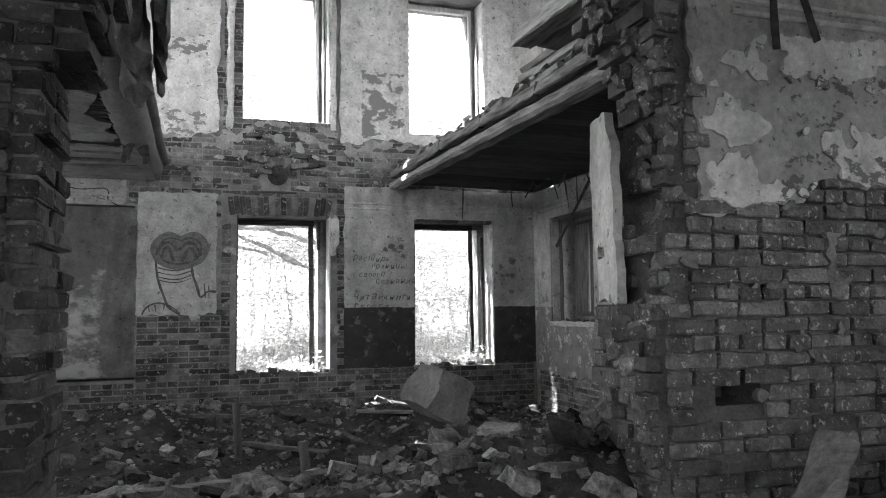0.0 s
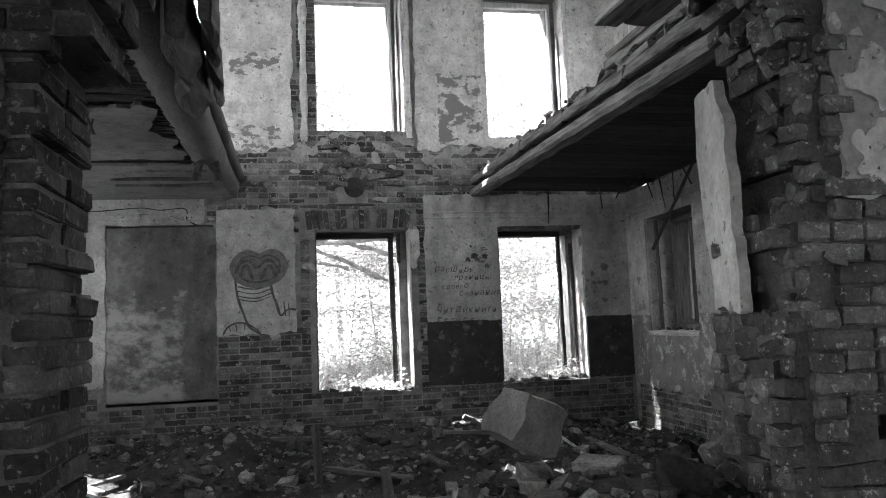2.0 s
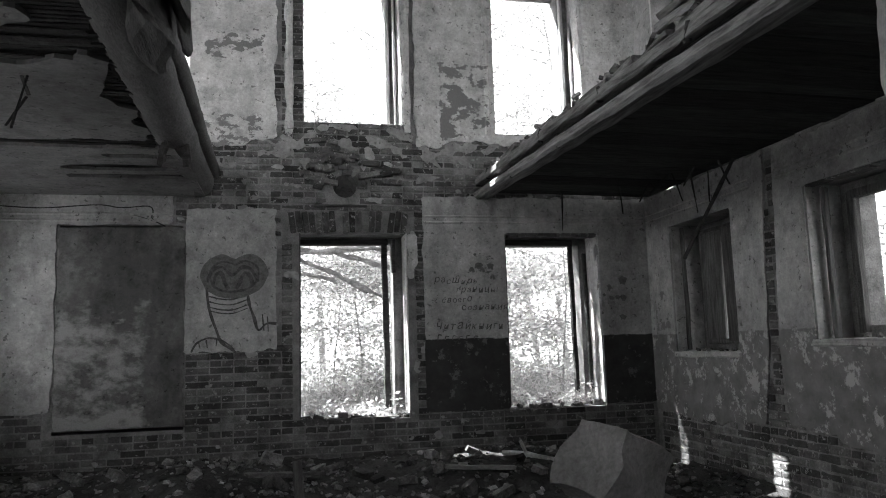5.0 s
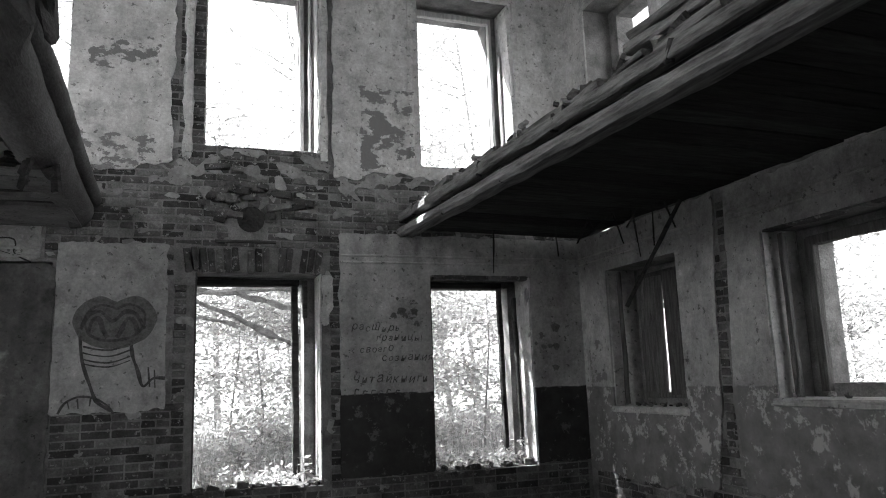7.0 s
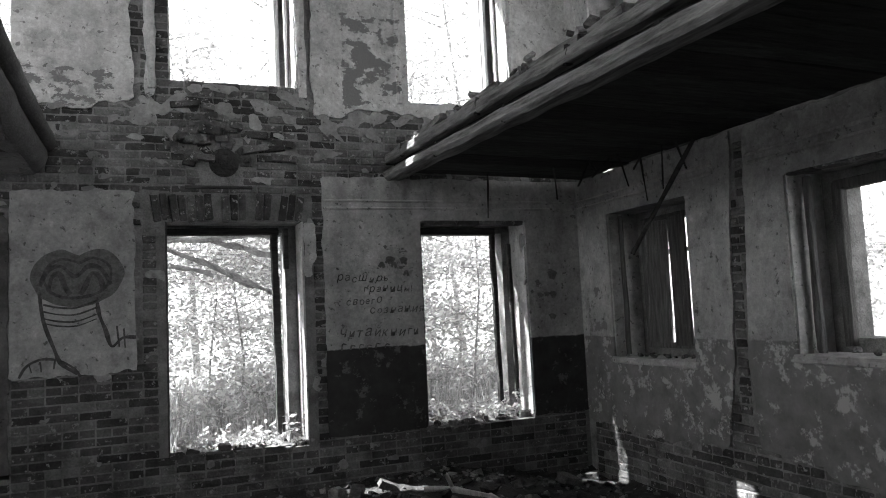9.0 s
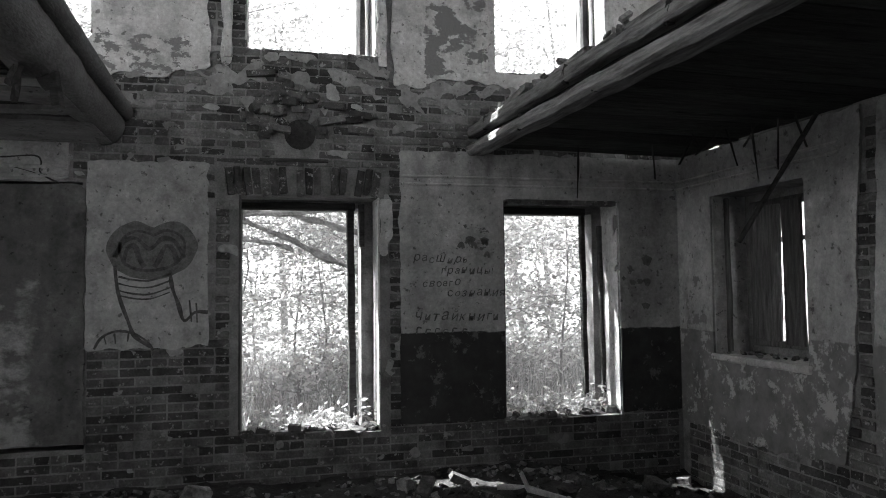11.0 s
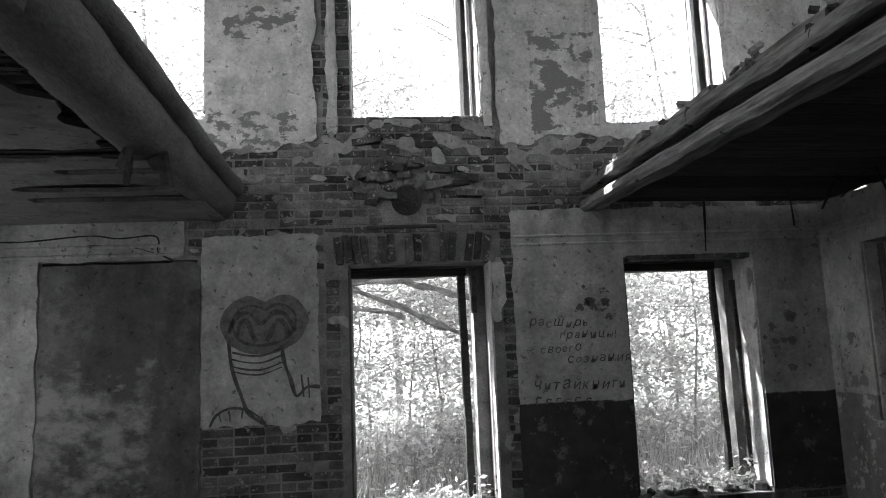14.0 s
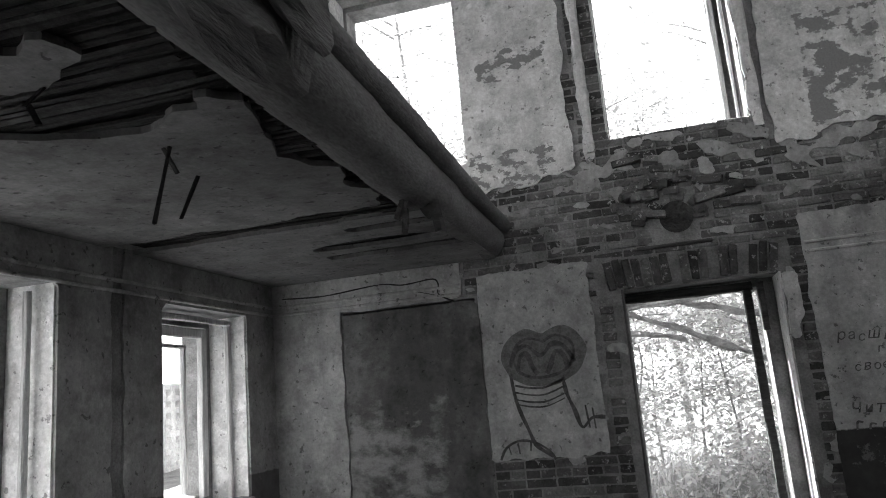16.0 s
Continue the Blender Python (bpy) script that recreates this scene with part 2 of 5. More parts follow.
def beam_bm(a, b, w, h, n=12, bevel=0.02, jag=0.012, seed=1, round_=False):
    """A timber from a to b, w wide and h high, its faces uneven along its length."""
    a, b = Vector(a), Vector(b)
    d = (b - a).normalized()
    side = d.cross(Vector((0, 0, 1)))
    side = side.normalized() if side.length > 0.05 else Vector((1, 0, 0))
    up = side.cross(d).normalized()
    if round_:
        ring = [(math.cos(q * math.tau / 14) * 0.5, math.sin(q * math.tau / 14) * 0.5) for q in range(14)]
    else:
        e, f = 0.5 - bevel / w, 0.5 - bevel / h
        ring = [(0.5, f), (e, 0.5), (0, 0.5), (-e, 0.5), (-0.5, f), (-0.5, -f), (-e, -0.5), (0, -0.5), (e, -0.5), (0.5, -f)]
    bm = bmesh.new()
    rows = []
    for i in range(n + 1):
        c = a.lerp(b, i / n)
        row = []
        for j, (p, q) in enumerate(ring):
            at = c + side * p * w + up * q * h
            off = noise.noise_vector(at * 3.1 + Vector((seed, j * 0.4, 0))) * jag * 1.6
            row.append(bm.verts.new(at + off))
        rows.append(row)
    k = len(ring)
    for i in range(n):
        for j in range(k):
            bm.faces.new((rows[i][j], rows[i][(j + 1) % k], rows[i + 1][(j + 1) % k], rows[i + 1][j]))
    bm.faces.new(rows[0][::-1])
    bm.faces.new(rows[n])
    bmesh.ops.recalc_face_normals(bm, faces=bm.faces)
    return bm


def grid_wall(name, us, vs, filled, put, d0, d1, material, parent=None):
    """A wall of cells between the lines us and vs, thick from d0 to d1, with faces only where a cell ends."""
    verts, faces, index = [], [], {}

    def vert(i, j, d):
        key = (i, j, d)
        if key not in index:
            index[key] = len(verts)
            verts.append(put(us[i], vs[j], d1 if d else d0))
        return index[key]
    n, m = len(us) - 1, len(vs) - 1
    fill = {(i, j) for i in range(n) for j in range(m) if filled((us[i] + us[i + 1]) / 2, (vs[j] + vs[j + 1]) / 2)}
    for i, j in fill:
        faces.append((vert(i, j, 0), vert(i + 1, j, 0), vert(i + 1, j + 1, 0), vert(i, j + 1, 0)))
        faces.append((vert(i, j + 1, 1), vert(i + 1, j + 1, 1), vert(i + 1, j, 1), vert(i, j, 1)))
        for di, dj, p, q in ((-1, 0, (i, j + 1), (i, j)), (1, 0, (i + 1, j), (i + 1, j + 1)), (0, -1, (i, j), (i + 1, j)), (0, 1, (i + 1, j + 1), (i, j + 1))):
            if (i + di, j + dj) not in fill:
                faces.append((vert(*p, 0), vert(*p, 1), vert(*q, 1), vert(*q, 0)))
    return link_mesh(name, verts, faces, material, parent)


def holed_wall(name, u0, u1, v0, v1, holes, put, d0, d1, material, parent=None):
    us = sorted({u0, u1, *(max(u0, min(u1, h[0])) for h in holes), *(max(u0, min(u1, h[1])) for h in holes)})
    vs = sorted({v0, v1, *(max(v0, min(v1, h[2])) for h in holes), *(max(v0, min(v1, h[3])) for h in holes)})
    return grid_wall(name, us, vs, lambda u, v: not any(h[0] < u < h[1] and h[2] < v < h[3] for h in holes), put, d0, d1, material, parent)


def sheet(name, u0, u1, v0, v1, step, field, put, thick, material, parent, label="", lump=0.004):
    """A coat of plaster where field(u, v) > 0, with ragged broken edges; put(u, v, d) lays it d proud of the wall."""
    n, m = max(1, round((u1 - u0) / step)), max(1, round((v1 - v0) / step))
    us, vs = np.linspace(u0, u1, n + 1), np.linspace(v0, v1, m + 1)
    f = [[field(u, v) for v in vs] for u in us]
    verts, faces, index = [], [], {}

    def vert(key, u, v):
        if key not in index:
            index[key] = len(verts)
            d = thick + lump * noise.noise(Vector((u * 2.3, v * 2.3, thick * 90)))
            verts.append(put(u, v, d))
            verts.append(put(u, v, -0.002))
        return index[key]
    corner = ((0, 0), (1, 0), (1, 1), (0, 1))
    for i in range(n):
        for j in range(m):
            val = [f[i + a][j + b] for a, b in corner]
            if max(val) <= 0:
                continue
            ring, cut = [], []
            for q in range(4):
                (a, b), (c, d) = corner[q], corner[(q + 1) % 4]
                p0, p1 = val[q], val[(q + 1) % 4]
                if p0 > 0:
                    ring.append(vert((i + a, j + b), us[i + a], vs[j + b]))
                if (p0 > 0) != (p1 > 0):
                    t = p0 / (p0 - p1)
                    ka, kb = (i + a, j + b), (i + c, j + d)
                    key = (min(ka, kb), max(ka, kb))
                    ring.append(vert(key, us[i + a] + t * (us[i + c] - us[i + a]), vs[j + b] + t * (vs[j + d] - vs[j + b])))
                    cut.append(len(ring) - 1)
            if len(ring) < 3:
                continue
            faces.append(tuple(ring))
            if len(cut) == 2:
                a, b = ring[cut[0]], ring[cut[1]]
                faces.append((a, b, b + 1, a + 1) if cut[0] else (b, a, a + 1, b + 1))
    for i, j0 in ((0, None), (n, None)):
        for j in range(m):
            if f[i][j] > 0 and f[i][j + 1] > 0:
                a, b = index.get((i, j)), index.get((i, j + 1))
                if a is not None and b is not None:
                    faces.append((a, b, b + 1, a + 1))
    for j in (0, m):
        for i in range(n):
            if f[i][j] > 0 and f[i + 1][j] > 0:
                a, b = index.get((i, j)), index.get((i + 1, j))
                if a is not None and b is not None:
                    faces.append((a, b, b + 1, a + 1))
    if not faces:
        return None
    return link_mesh(name, verts, faces, material, parent, label)


def rect(u, v, a0, a1, b0, b1):
    """How far inside a rectangle a point lies."""
    return min(u - a0, a1 - u, v - b0, b1 - v)


def ragged(u, v, size=0.05, scale=5.0, seed=0.0):
    return size * (noise.noise(Vector((u * scale, v * scale, seed))) + 0.5 * noise.noise(Vector((u * scale * 3.1, v * scale * 3.1, seed + 5))))


# ---- plan ----
WX0, WX1, YF, YN, YC0, YC1 = -2.88, 4.89, 10.6, 3.6, 3.05, 3.6
TOP, BACK = 6.9, -4.5
BW, BH, JOINT = 0.25, 0.066, 0.012


def far(u, v, d):
    return (u, YF - d, v)


def east(u, v, d):
    return (WX1 - d, u, v)


def west(u, v, d):
    return (WX0 + d, u, v)


def near(u, v, d):
    return (u, YC0 - d, v)


# ---- far wall: openings (x0, x1, z0, z1), inner and outer half of its thickness ----
FAR_IN = [(0.46, 1.74, 0.67, 2.85), (2.96, 4.2, 0.70, 2.84), (0.51, 1.72, 4.2, 6.3), (2.89, 4.1, 4.12, 6.3), (-2.1, -0.78, 4.2, 6.3), (-2.13, -0.84, 2.908, 2.934), (-2.14, -0.80, 0.66, 0.702)]
FAR_OUT = [(0.48, 1.61, 0.62, 2.78), (3.03, 4.08, 0.69, 2.76), (0.53, 1.55, 4.2, 6.24), (2.95, 3.95, 4.13, 6.24), (-2.05, -0.82, 4.2, 6.24)]
wall_far = holed_wall("wall_north", WX0 - 0.6, WX1 + 0.6, -0.6, TOP, FAR_IN, far, 0.0, -0.36, MORTAR)
structure(wall_far, "two-storey brick wall with broken plaster and empty windows", "wall")
structure(holed_wall("wall_north_outer", WX0 - 0.6, WX1 + 0.6, -0.6, TOP, FAR_OUT, far, -0.363, -0.62, MORTAR), "outer brick leaf of the north wall", "wall")

# ---- east and west walls ----
EAST_IN = [(8.73, 10.0, 1.33, 2.85), (5.9, 7.6, 1.44, 2.835), (3.75, 5.0, 1.4, 2.85), (8.8, 10.1, 4.2, 6.1), (6.0, 7.5, 4.2, 6.1), (-2, -0.5, 1.4, 2.85), (0.5, 2.0, 1.4, 2.85)]
EAST_OUT = [(h[0] + 0.16, h[1] - 0.16, h[2] + 0.12, h[3] - 0.1) for h in EAST_IN]
wall_east = holed_wall("wall_east", BACK, YF, -0.6, TOP, EAST_IN, east, 0.0, -0.36, MORTAR)
structure(wall_east, "plastered brick side wall with deep window niches", "wall")
structure(holed_wall("wall_east_outer", BACK, YF, -0.6, TOP, EAST_OUT, east, -0.363, -0.6, MORTAR), "outer brick leaf of the east wall", "wall")
# the two upper openings are out of view, enlarged to let sun in
WEST_IN = [(8.87, 10.08, 1.36, 2.95), (6.4, 7.85, 1.36, 2.98), (4.0, 5.3, 1.25, 2.9), (8.2, 10.2, 3.9, 6.0), (5.0, 7.7, 3.9, 6.0), (-2, -0.5, 1.4, 2.85), (0.5, 2.0, 1.4, 2.85)]
WEST_OUT = [(h[0] + 0.09, h[1] - 0.09, h[2] + 0.06, h[3] - 0.08) for h in WEST_IN]
wall_west = holed_wall("wall_west", BACK, YF, -0.6, TOP, WEST_IN, west, 0.0, -0.36, MORTAR)
structure(wall_west, "plastered brick side wall with empty window openings", "wall")
structure(holed_wall("wall_west_outer", BACK, YF, -0.6, TOP, WEST_OUT, west, -0.363, -0.6, MORTAR), "outer brick leaf of the west wall", "wall")
# added wall out of view, its openings set for the first room's light
wall_back = holed_wall("wall_south", WX0, WX1, -0.6, TOP, [(-2.2, -0.8, 0.8, 2.8), (1.6, 3.0, 0.8, 2.8)], lambda u, v, d: (u, BACK - d, v), 0.0, 0.5, PL_PLAIN)
structure(wall_back, "unseen plain plastered wall, its two openings added to let light in", "wall")
# out of view: blocks the sun; its opening is added for sky light
ceiling = holed_wall("ceiling", WX0 - 0.6, WX1 + 0.6, BACK, YF + 0.6, [(1.2, 3.6, 4.4, 6.4)], lambda u, v, d: (u, v, TOP + d), 0.0, 0.2, PL_PLAIN)
structure(ceiling, "unseen attic floor that keeps the sun out, opened to let sky light in", "ceiling")


# ---- cross wall with its breach: pier, broken arch and broken brick end ----
def breach_edge(z):
    """Where the broken end of the right-hand stretch lies at height z, course by course."""
    c = math.floor(z / (BH + JOINT))
    rnd = random.Random(c * 7 + 3)
    x = 2.03 + 0.09 * rnd.random()
    for level, step in ((0.9, -0.05), (1.5, 0.06), (1.95, 0.08), (2.25, 0.03), (2.6, -0.08), (2.85, -0.08)):
        if z > level:
            x += step
    return x


def pier_edge(z):
    c = math.floor(z / (BH + JOINT))
    rnd = random.Random(c * 5 + 11)
    x = -0.45 + 0.05 * rnd.random()
    if z > 2.45:
        x += min(0.22, 0.10 + (z - 2.45) * 0.3)
    return x


zs = [-0.4 + k * (BH + JOINT) for k in range(int((3.95 + 0.4) / (BH + JOINT)) + 1)]


def course_wall(name, edge, outer, sign, material, y0, y1):
    verts, faces = [], []
    for z in zs:
        e = edge(z + 0.02) + sign * 0.02
        lo, hi = (e, outer) if sign > 0 else (outer, e)
        blocks = [(lo, hi, y0)]
        if sign > 0 and 1.02 < z < 1.17:
            blocks = [(lo, 2.35, y0), (2.35, 2.60, y0 + 0.28), (2.60, hi, y0)]
        for b0, b1, front in blocks:
            k = len(verts)
            for zz in (z, z + BH + JOINT):
                verts += [(b0, front, zz), (b1, front, zz), (b1, y1, zz), (b0, y1, zz)]
            faces += [(k, k + 1, k + 5, k + 4), (k + 1, k + 2, k + 6, k + 5), (k + 2, k + 3, k + 7, k + 6), (k + 3, k, k + 4, k + 7), (k + 4, k + 5, k + 6, k + 7), (k + 3, k + 2, k + 1, k)]
    return link_mesh(name, verts, faces, material)


cross_right = course_wall("wall_cross_east", breach_edge, WX1, 1, MORTAR_DARK, YC0 + 0.012, YC1 - 0.01)
structure(cross_right, "broken brick cross wall with peeling plaster beside a breach", "wall")
line = [(WX0, zs[0])]
for z in zs:
    line += [(pier_edge(z + 0.02) - 0.02, z), (pier_edge(z + 0.02) - 0.02, z + BH + JOINT)]
line.append((WX0, zs[-1] + BH + JOINT))
m = len(line)
cross_left = link_mesh("wall_cross_west", [(x, y, z) for y in (YC0 + 0.012, YC1 - 0.01) for x, z in line],
                       [tuple(range(m)), tuple(range(2 * m - 1, m - 1, -1))] + [(i, i + m, (i + 1) % m + m, (i + 1) % m) for i in range(m)], MORTAR_DARK)
structure(cross_left, "dark brick pier left of a broken arch", "wall")
zt = zs[-1] + BH + JOINT
over = holed_wall("wall_cross_upper", WX0, WX1, zt, TOP, [(-0.4, 2.4, zt - 0.1, TOP + 0.1)], lambda u, v, d: (u, YC0 + d, v), 0.0, 0.55, PL_PLAIN)
structure(over, "plastered upper part of the cross wall", "wall")


# ---- ground: rubble heap in the breach, dirt floor, land outside ----
def smooth(a, b, t):
    t = max(0.0, min(1.0, (t - a) / (b - a)))
    return t * t * (3 - 2 * t)


def ground_z(x, y):
    inside = WX0 < x < WX1 and BACK < y < YF
    h = 0.55 * smooth(2.0, 3.7, y) * (1 - smooth(4.3, 7.0, y))
    h += 0.22 * math.exp(-((x + 0.6) / 0.9) ** 2 - ((y - 9.3) / 1.0) ** 2)
    h += 0.36 * math.exp(-((x - 1.9) / 0.75) ** 2 - ((y - 3.8) / 1.2) ** 2)
    h += 0.30 * smooth(7.5, 10.2, y) * (1 - 0.7 * smooth(3.0, 4.8, x))
    h += 0.10 * noise.noise(Vector((x * 0.9, y * 0.9, 0.3))) + 0.05 * noise.noise(Vector((x * 3.1, y * 3.1, 4.0)))
    if y > 1.5:
        h += 0.025 * noise.noise(Vector((x * 9.0, y * 9.0, 8.0)))
    if not inside:
        h = 0.35 + 0.12 * noise.noise(Vector((x * 0.5, y * 0.5, 0.3))) + 0.9 * smooth(12.5, 30, y)
    return h - 0.03


def land(name, xs, ys, material):
    verts = [(x, y, ground_z(x, y)) for x in xs for y in ys]
    m = len(ys)
    faces = [(i * m + j, (i + 1) * m + j, (i + 1) * m + j + 1, i * m + j + 1) for i in range(len(xs) - 1) for j in range(m - 1)]
    return link_mesh(name, verts, faces, material, smooth=True)


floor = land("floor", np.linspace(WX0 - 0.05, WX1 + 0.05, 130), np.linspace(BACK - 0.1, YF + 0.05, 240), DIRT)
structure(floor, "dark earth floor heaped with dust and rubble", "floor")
edge = [-400, -150, -60, -30, -18, -12, -8, -6, -4.5]
# the land outside is one sheet that reaches the horizon, sunk under the house
gx = sorted(edge + [-3.6 + 0.6 * k for k in range(16)] + [-e + 1.5 for e in edge])
gy = sorted(edge + [-3.5 + 1.0 * k for k in range(30)] + [32, 45, 70, 150, 400])
verts = [(x, y, (ground_z(x, y) if not (WX0 - 0.3 < x < WX1 + 0.3 and BACK - 0.2 < y < YF + 0.3) else -0.5)) for x in gx for y in gy]
m = len(gy)
ground = link_mesh("ground", verts, [(i * m + j, (i + 1) * m + j, (i + 1) * m + j + 1, i * m + j + 1) for i in range(len(gx) - 1) for j in range(m - 1)], SOIL, smooth=True)
structure(ground, "overgrown earth round the ruin", "ground")


# ---- plaster coats ----
def far_low(u, v):
    r = ragged(u, v, 0.05, 4.0, 1.0)
    a = rect(u, v, -0.80, 0.20, 1.49, 3.13)
    b = rect(u, v, 1.93, 5.2, 0.72, 3.30)
    c = rect(u, v, -3.2, -0.95, 2.94, 3.3)
    d = rect(u, v, -3.2, -2.15, 0.9, 3.3)
    e = max(a + (r if v < 1.6 or v > 3.0 else r * 0.3), b + r * 0.5, c + r * 0.6, d + r * 0.5)
    for h in FAR_IN[:2]:
        e = min(e, -rect(u, v, h[0], h[1], h[2], h[3] + 0.02))
    return e


sheet("plaster", WX0 + 0.001, WX1 - 0.001, 0.6, 3.32, 0.035, far_low, far, 0.022, PL_FAR, wall_far, "stained pale plaster with a dark painted dado")


def far_up(u, v):
    r = ragged(u, v, 0.09, 3.5, 2.0)
    a = rect(u, v, -3.2, 5.2, 3.95 + 0.06 * math.sin(u * 3), 7.2) + r
    a = min(a, -rect(u, v, 0.36, 1.78, 3.0, 4.22) + r)
    a = min(a, -rect(u, v, 0.20, 0.30, 3.0, 7.2) + 0.5 * r)
    a = min(a, -rect(u, v, 1.79, 1.87, 3.0, 7.2) + 0.5 * r)
    a = min(a, -rect(u, v, 0.40, 0.52, 3.0, 7.2) + 0.5 * r)
    for h in FAR_IN[2:5]:
        a = min(a, -rect(u, v, h[0], h[1], h[2], h[3]) + 0.3 * r)
    return a


sheet("plaster", WX0 + 0.001, WX1 - 0.001, 3.7, TOP - 0.01, 0.04, far_up, far, 0.024, PL_UP, wall_far, "pale plaster of the upper storey, paint peeling")
panel = sheet("infill_panel", -2.14, -0.80, 0.70, 2.92, 0.05, lambda u, v: rect(u, v, -2.13, -0.81, 0.71, 2.91) + ragged(u, v, 0.03, 6.0, 3.0), far, 0.014, PL_PANEL, wall_far, "rough plastered infill of a blocked opening")


def east_low(u, v):
    r = ragged(u, v, 0.05, 4.0, 6.0)
    a = rect(u, v, YN, 10.62, 0.62 + 0.12 * noise.noise(Vector((u * 0.8, 0, 4))), 3.3) + r
    w = 0.085 + 0.13 * smooth(1.5, 0.3, v)
    a = min(a, abs(u - 8.17 + 0.06 * (v - 1.5)) - w + 0.5 * r)
    for h in EAST_IN:
        a = min(a, -rect(u, v, *h))
    return a


sheet("plaster", YN, YF - 0.025, 0.25, 3.3, 0.035, east_low, east, 0.022, PL_EAST, wall_east, "stained pale plaster with a worn painted dado")
sheet("plaster", YN, YF - 0.025, 3.5, TOP - 0.01, 0.08, lambda u, v: min([0.5] + [-rect(u, v, *h) for h in EAST_IN]), east, 0.02, PL_PLAIN, wall_east)
sheet("plaster", YN, YF - 0.025, 0.2, 3.3, 0.05, lambda u, v: min([0.5, abs(u - 8.39) - 0.06 + ragged(u, v, 0.03, 5, 9)] + [-rect(u, v, *h) for h in WEST_IN]), west, 0.02, PL_WEST, wall_west)
sheet("plaster", YN, YF - 0.025, 3.3, TOP - 0.01, 0.08, lambda u, v: min([0.5] + [-rect(u, v, *h) for h in WEST_IN]), west, 0.02, PL_PLAIN, wall_west)
sheet("plaster", BACK, YC0 - 0.002, 0.0, TOP - 0.01, 0.12, lambda u, v: min([0.5] + [-rect(u, v, *h) for h in EAST_IN]), east, 0.02, PL_PLAIN, wall_east)
sheet("plaster", BACK, YC0 - 0.002, 0.0, TOP - 0.01, 0.12, lambda u, v: min([0.5] + [-rect(u, v, *h) for h in WEST_IN]), west, 0.02, PL_PLAIN, wall_west)


def near_coat(u, v):
    r = ragged(u, v, 0.06, 4.0, 12.0)
    line = 1.98 + 0.05 * smooth(2.4, 2.85, u) + 0.10 * smooth(2.85, 3.0, u)
    return min(v - line + r, u - 2.25 - 0.04 * smooth(2.7, 2.2, v) + r)


sheet("plaster", 2.1, WX1 - 0.02, 1.8, 3.94, 0.025, near_coat, near, 0.02, PL_NEAR, cross_right, "grey plaster flaking off in layers")


# ---- floor remnants above: ceiling on the left, deck on the right ----
LOG_A, LOG_B = Vector((-0.66, 10.62, 3.42)), Vector((-0.56, 3.62, 3.44))


def log_x(y):
    return LOG_A.x + (LOG_B.x - LOG_A.x) * (LOG_A.y - y) / 7.0


def ceil_low(u, v):
    r = ragged(u, v, 0.10, 2.5, 20.0)
    a = min(log_x(v) - 0.22 - u + 2.0 * ragged(u, v, 0.08, 3.0, 21.0), 8.28 - v + r)
    b = min(-0.5 - u, v - 8.55 + r * 0.6)
    hole = math.hypot((u + 1.35) / 0.75, (v - 6.0) / 0.55) - 1.0
    lath = math.hypot((u + 1.25) / 0.55, (v - 9.25) / 0.12) - 1.0
    f1 = -min(0.05 + 0.02 * (u + 2.0) - abs(v - 8.80), u + 1.30) + r * 0.25
    f2 = -min(0.07 + 0.03 * (u + 2.0) - abs(v - 9.62), u + 1.80) + r * 0.25
    patch = 0.10 * (1 - math.hypot((u + 1.38) / 0.30, (v - 5.95) / 0.15)) + 1.6 * ragged(u, v, 0.05, 7.0, 44.0)
    return min(max(a, b), max((hole + r * 2) * 0.4, patch), (lath + r) * 0.3, f1, f2)


def ceil_put(u, v, d):
    return (u, v, 3.30 - d)


ceiling_left = link_mesh("ceiling_west", *(lambda b: (b.verts.index_update(), ([v.co[:] for v in b.verts], [[v.index for v in f.verts] for f in b.faces]))[1])(
    box_bm(2.25, YF - YN - 0.01, 0.16, m=Matrix.Translation((WX0 + 1.13, (YF + YN) / 2, 3.42)))), WOOD_DARK)
structure(ceiling_left, "remnant of a lath and plaster ceiling under bare boards", "ceiling")
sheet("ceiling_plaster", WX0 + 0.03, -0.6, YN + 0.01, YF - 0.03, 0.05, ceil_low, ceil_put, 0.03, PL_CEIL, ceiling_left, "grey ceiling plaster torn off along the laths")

def rounded(ob):
    ob.data.polygons.foreach_set("use_smooth", [True] * len(ob.data.polygons))
    return ob


log = thing("log_beam", "thick round log beam lodged in a brick wall", "beam")
rounded(part("log", beam_bm(LOG_A, LOG_B, 0.31, 0.31, 60, 0.03, 0.010, 3, True), LOGWOOD, log))
rounded(part("shell", beam_bm((log_x(8.4) - 0.02, 8.4, 3.42), (LOG_B.x - 0.02, 3.63, 3.45), 0.37, 0.36, 50, 0.03, 0.010, 8, True), LOGWOOD, log, "torn felt wrapping round the log"))
side_log = thing("pole_beam", "thin split pole lying beside a log beam", "beam")
rounded(part("pole", beam_bm(LOG_A + Vector((0.15, 0, 0.13)), LOG_B + Vector((0.15, 0, 0.14)), 0.15, 0.15, 50, 0.03, 0.008, 13, True), LOGWOOD, side_log))

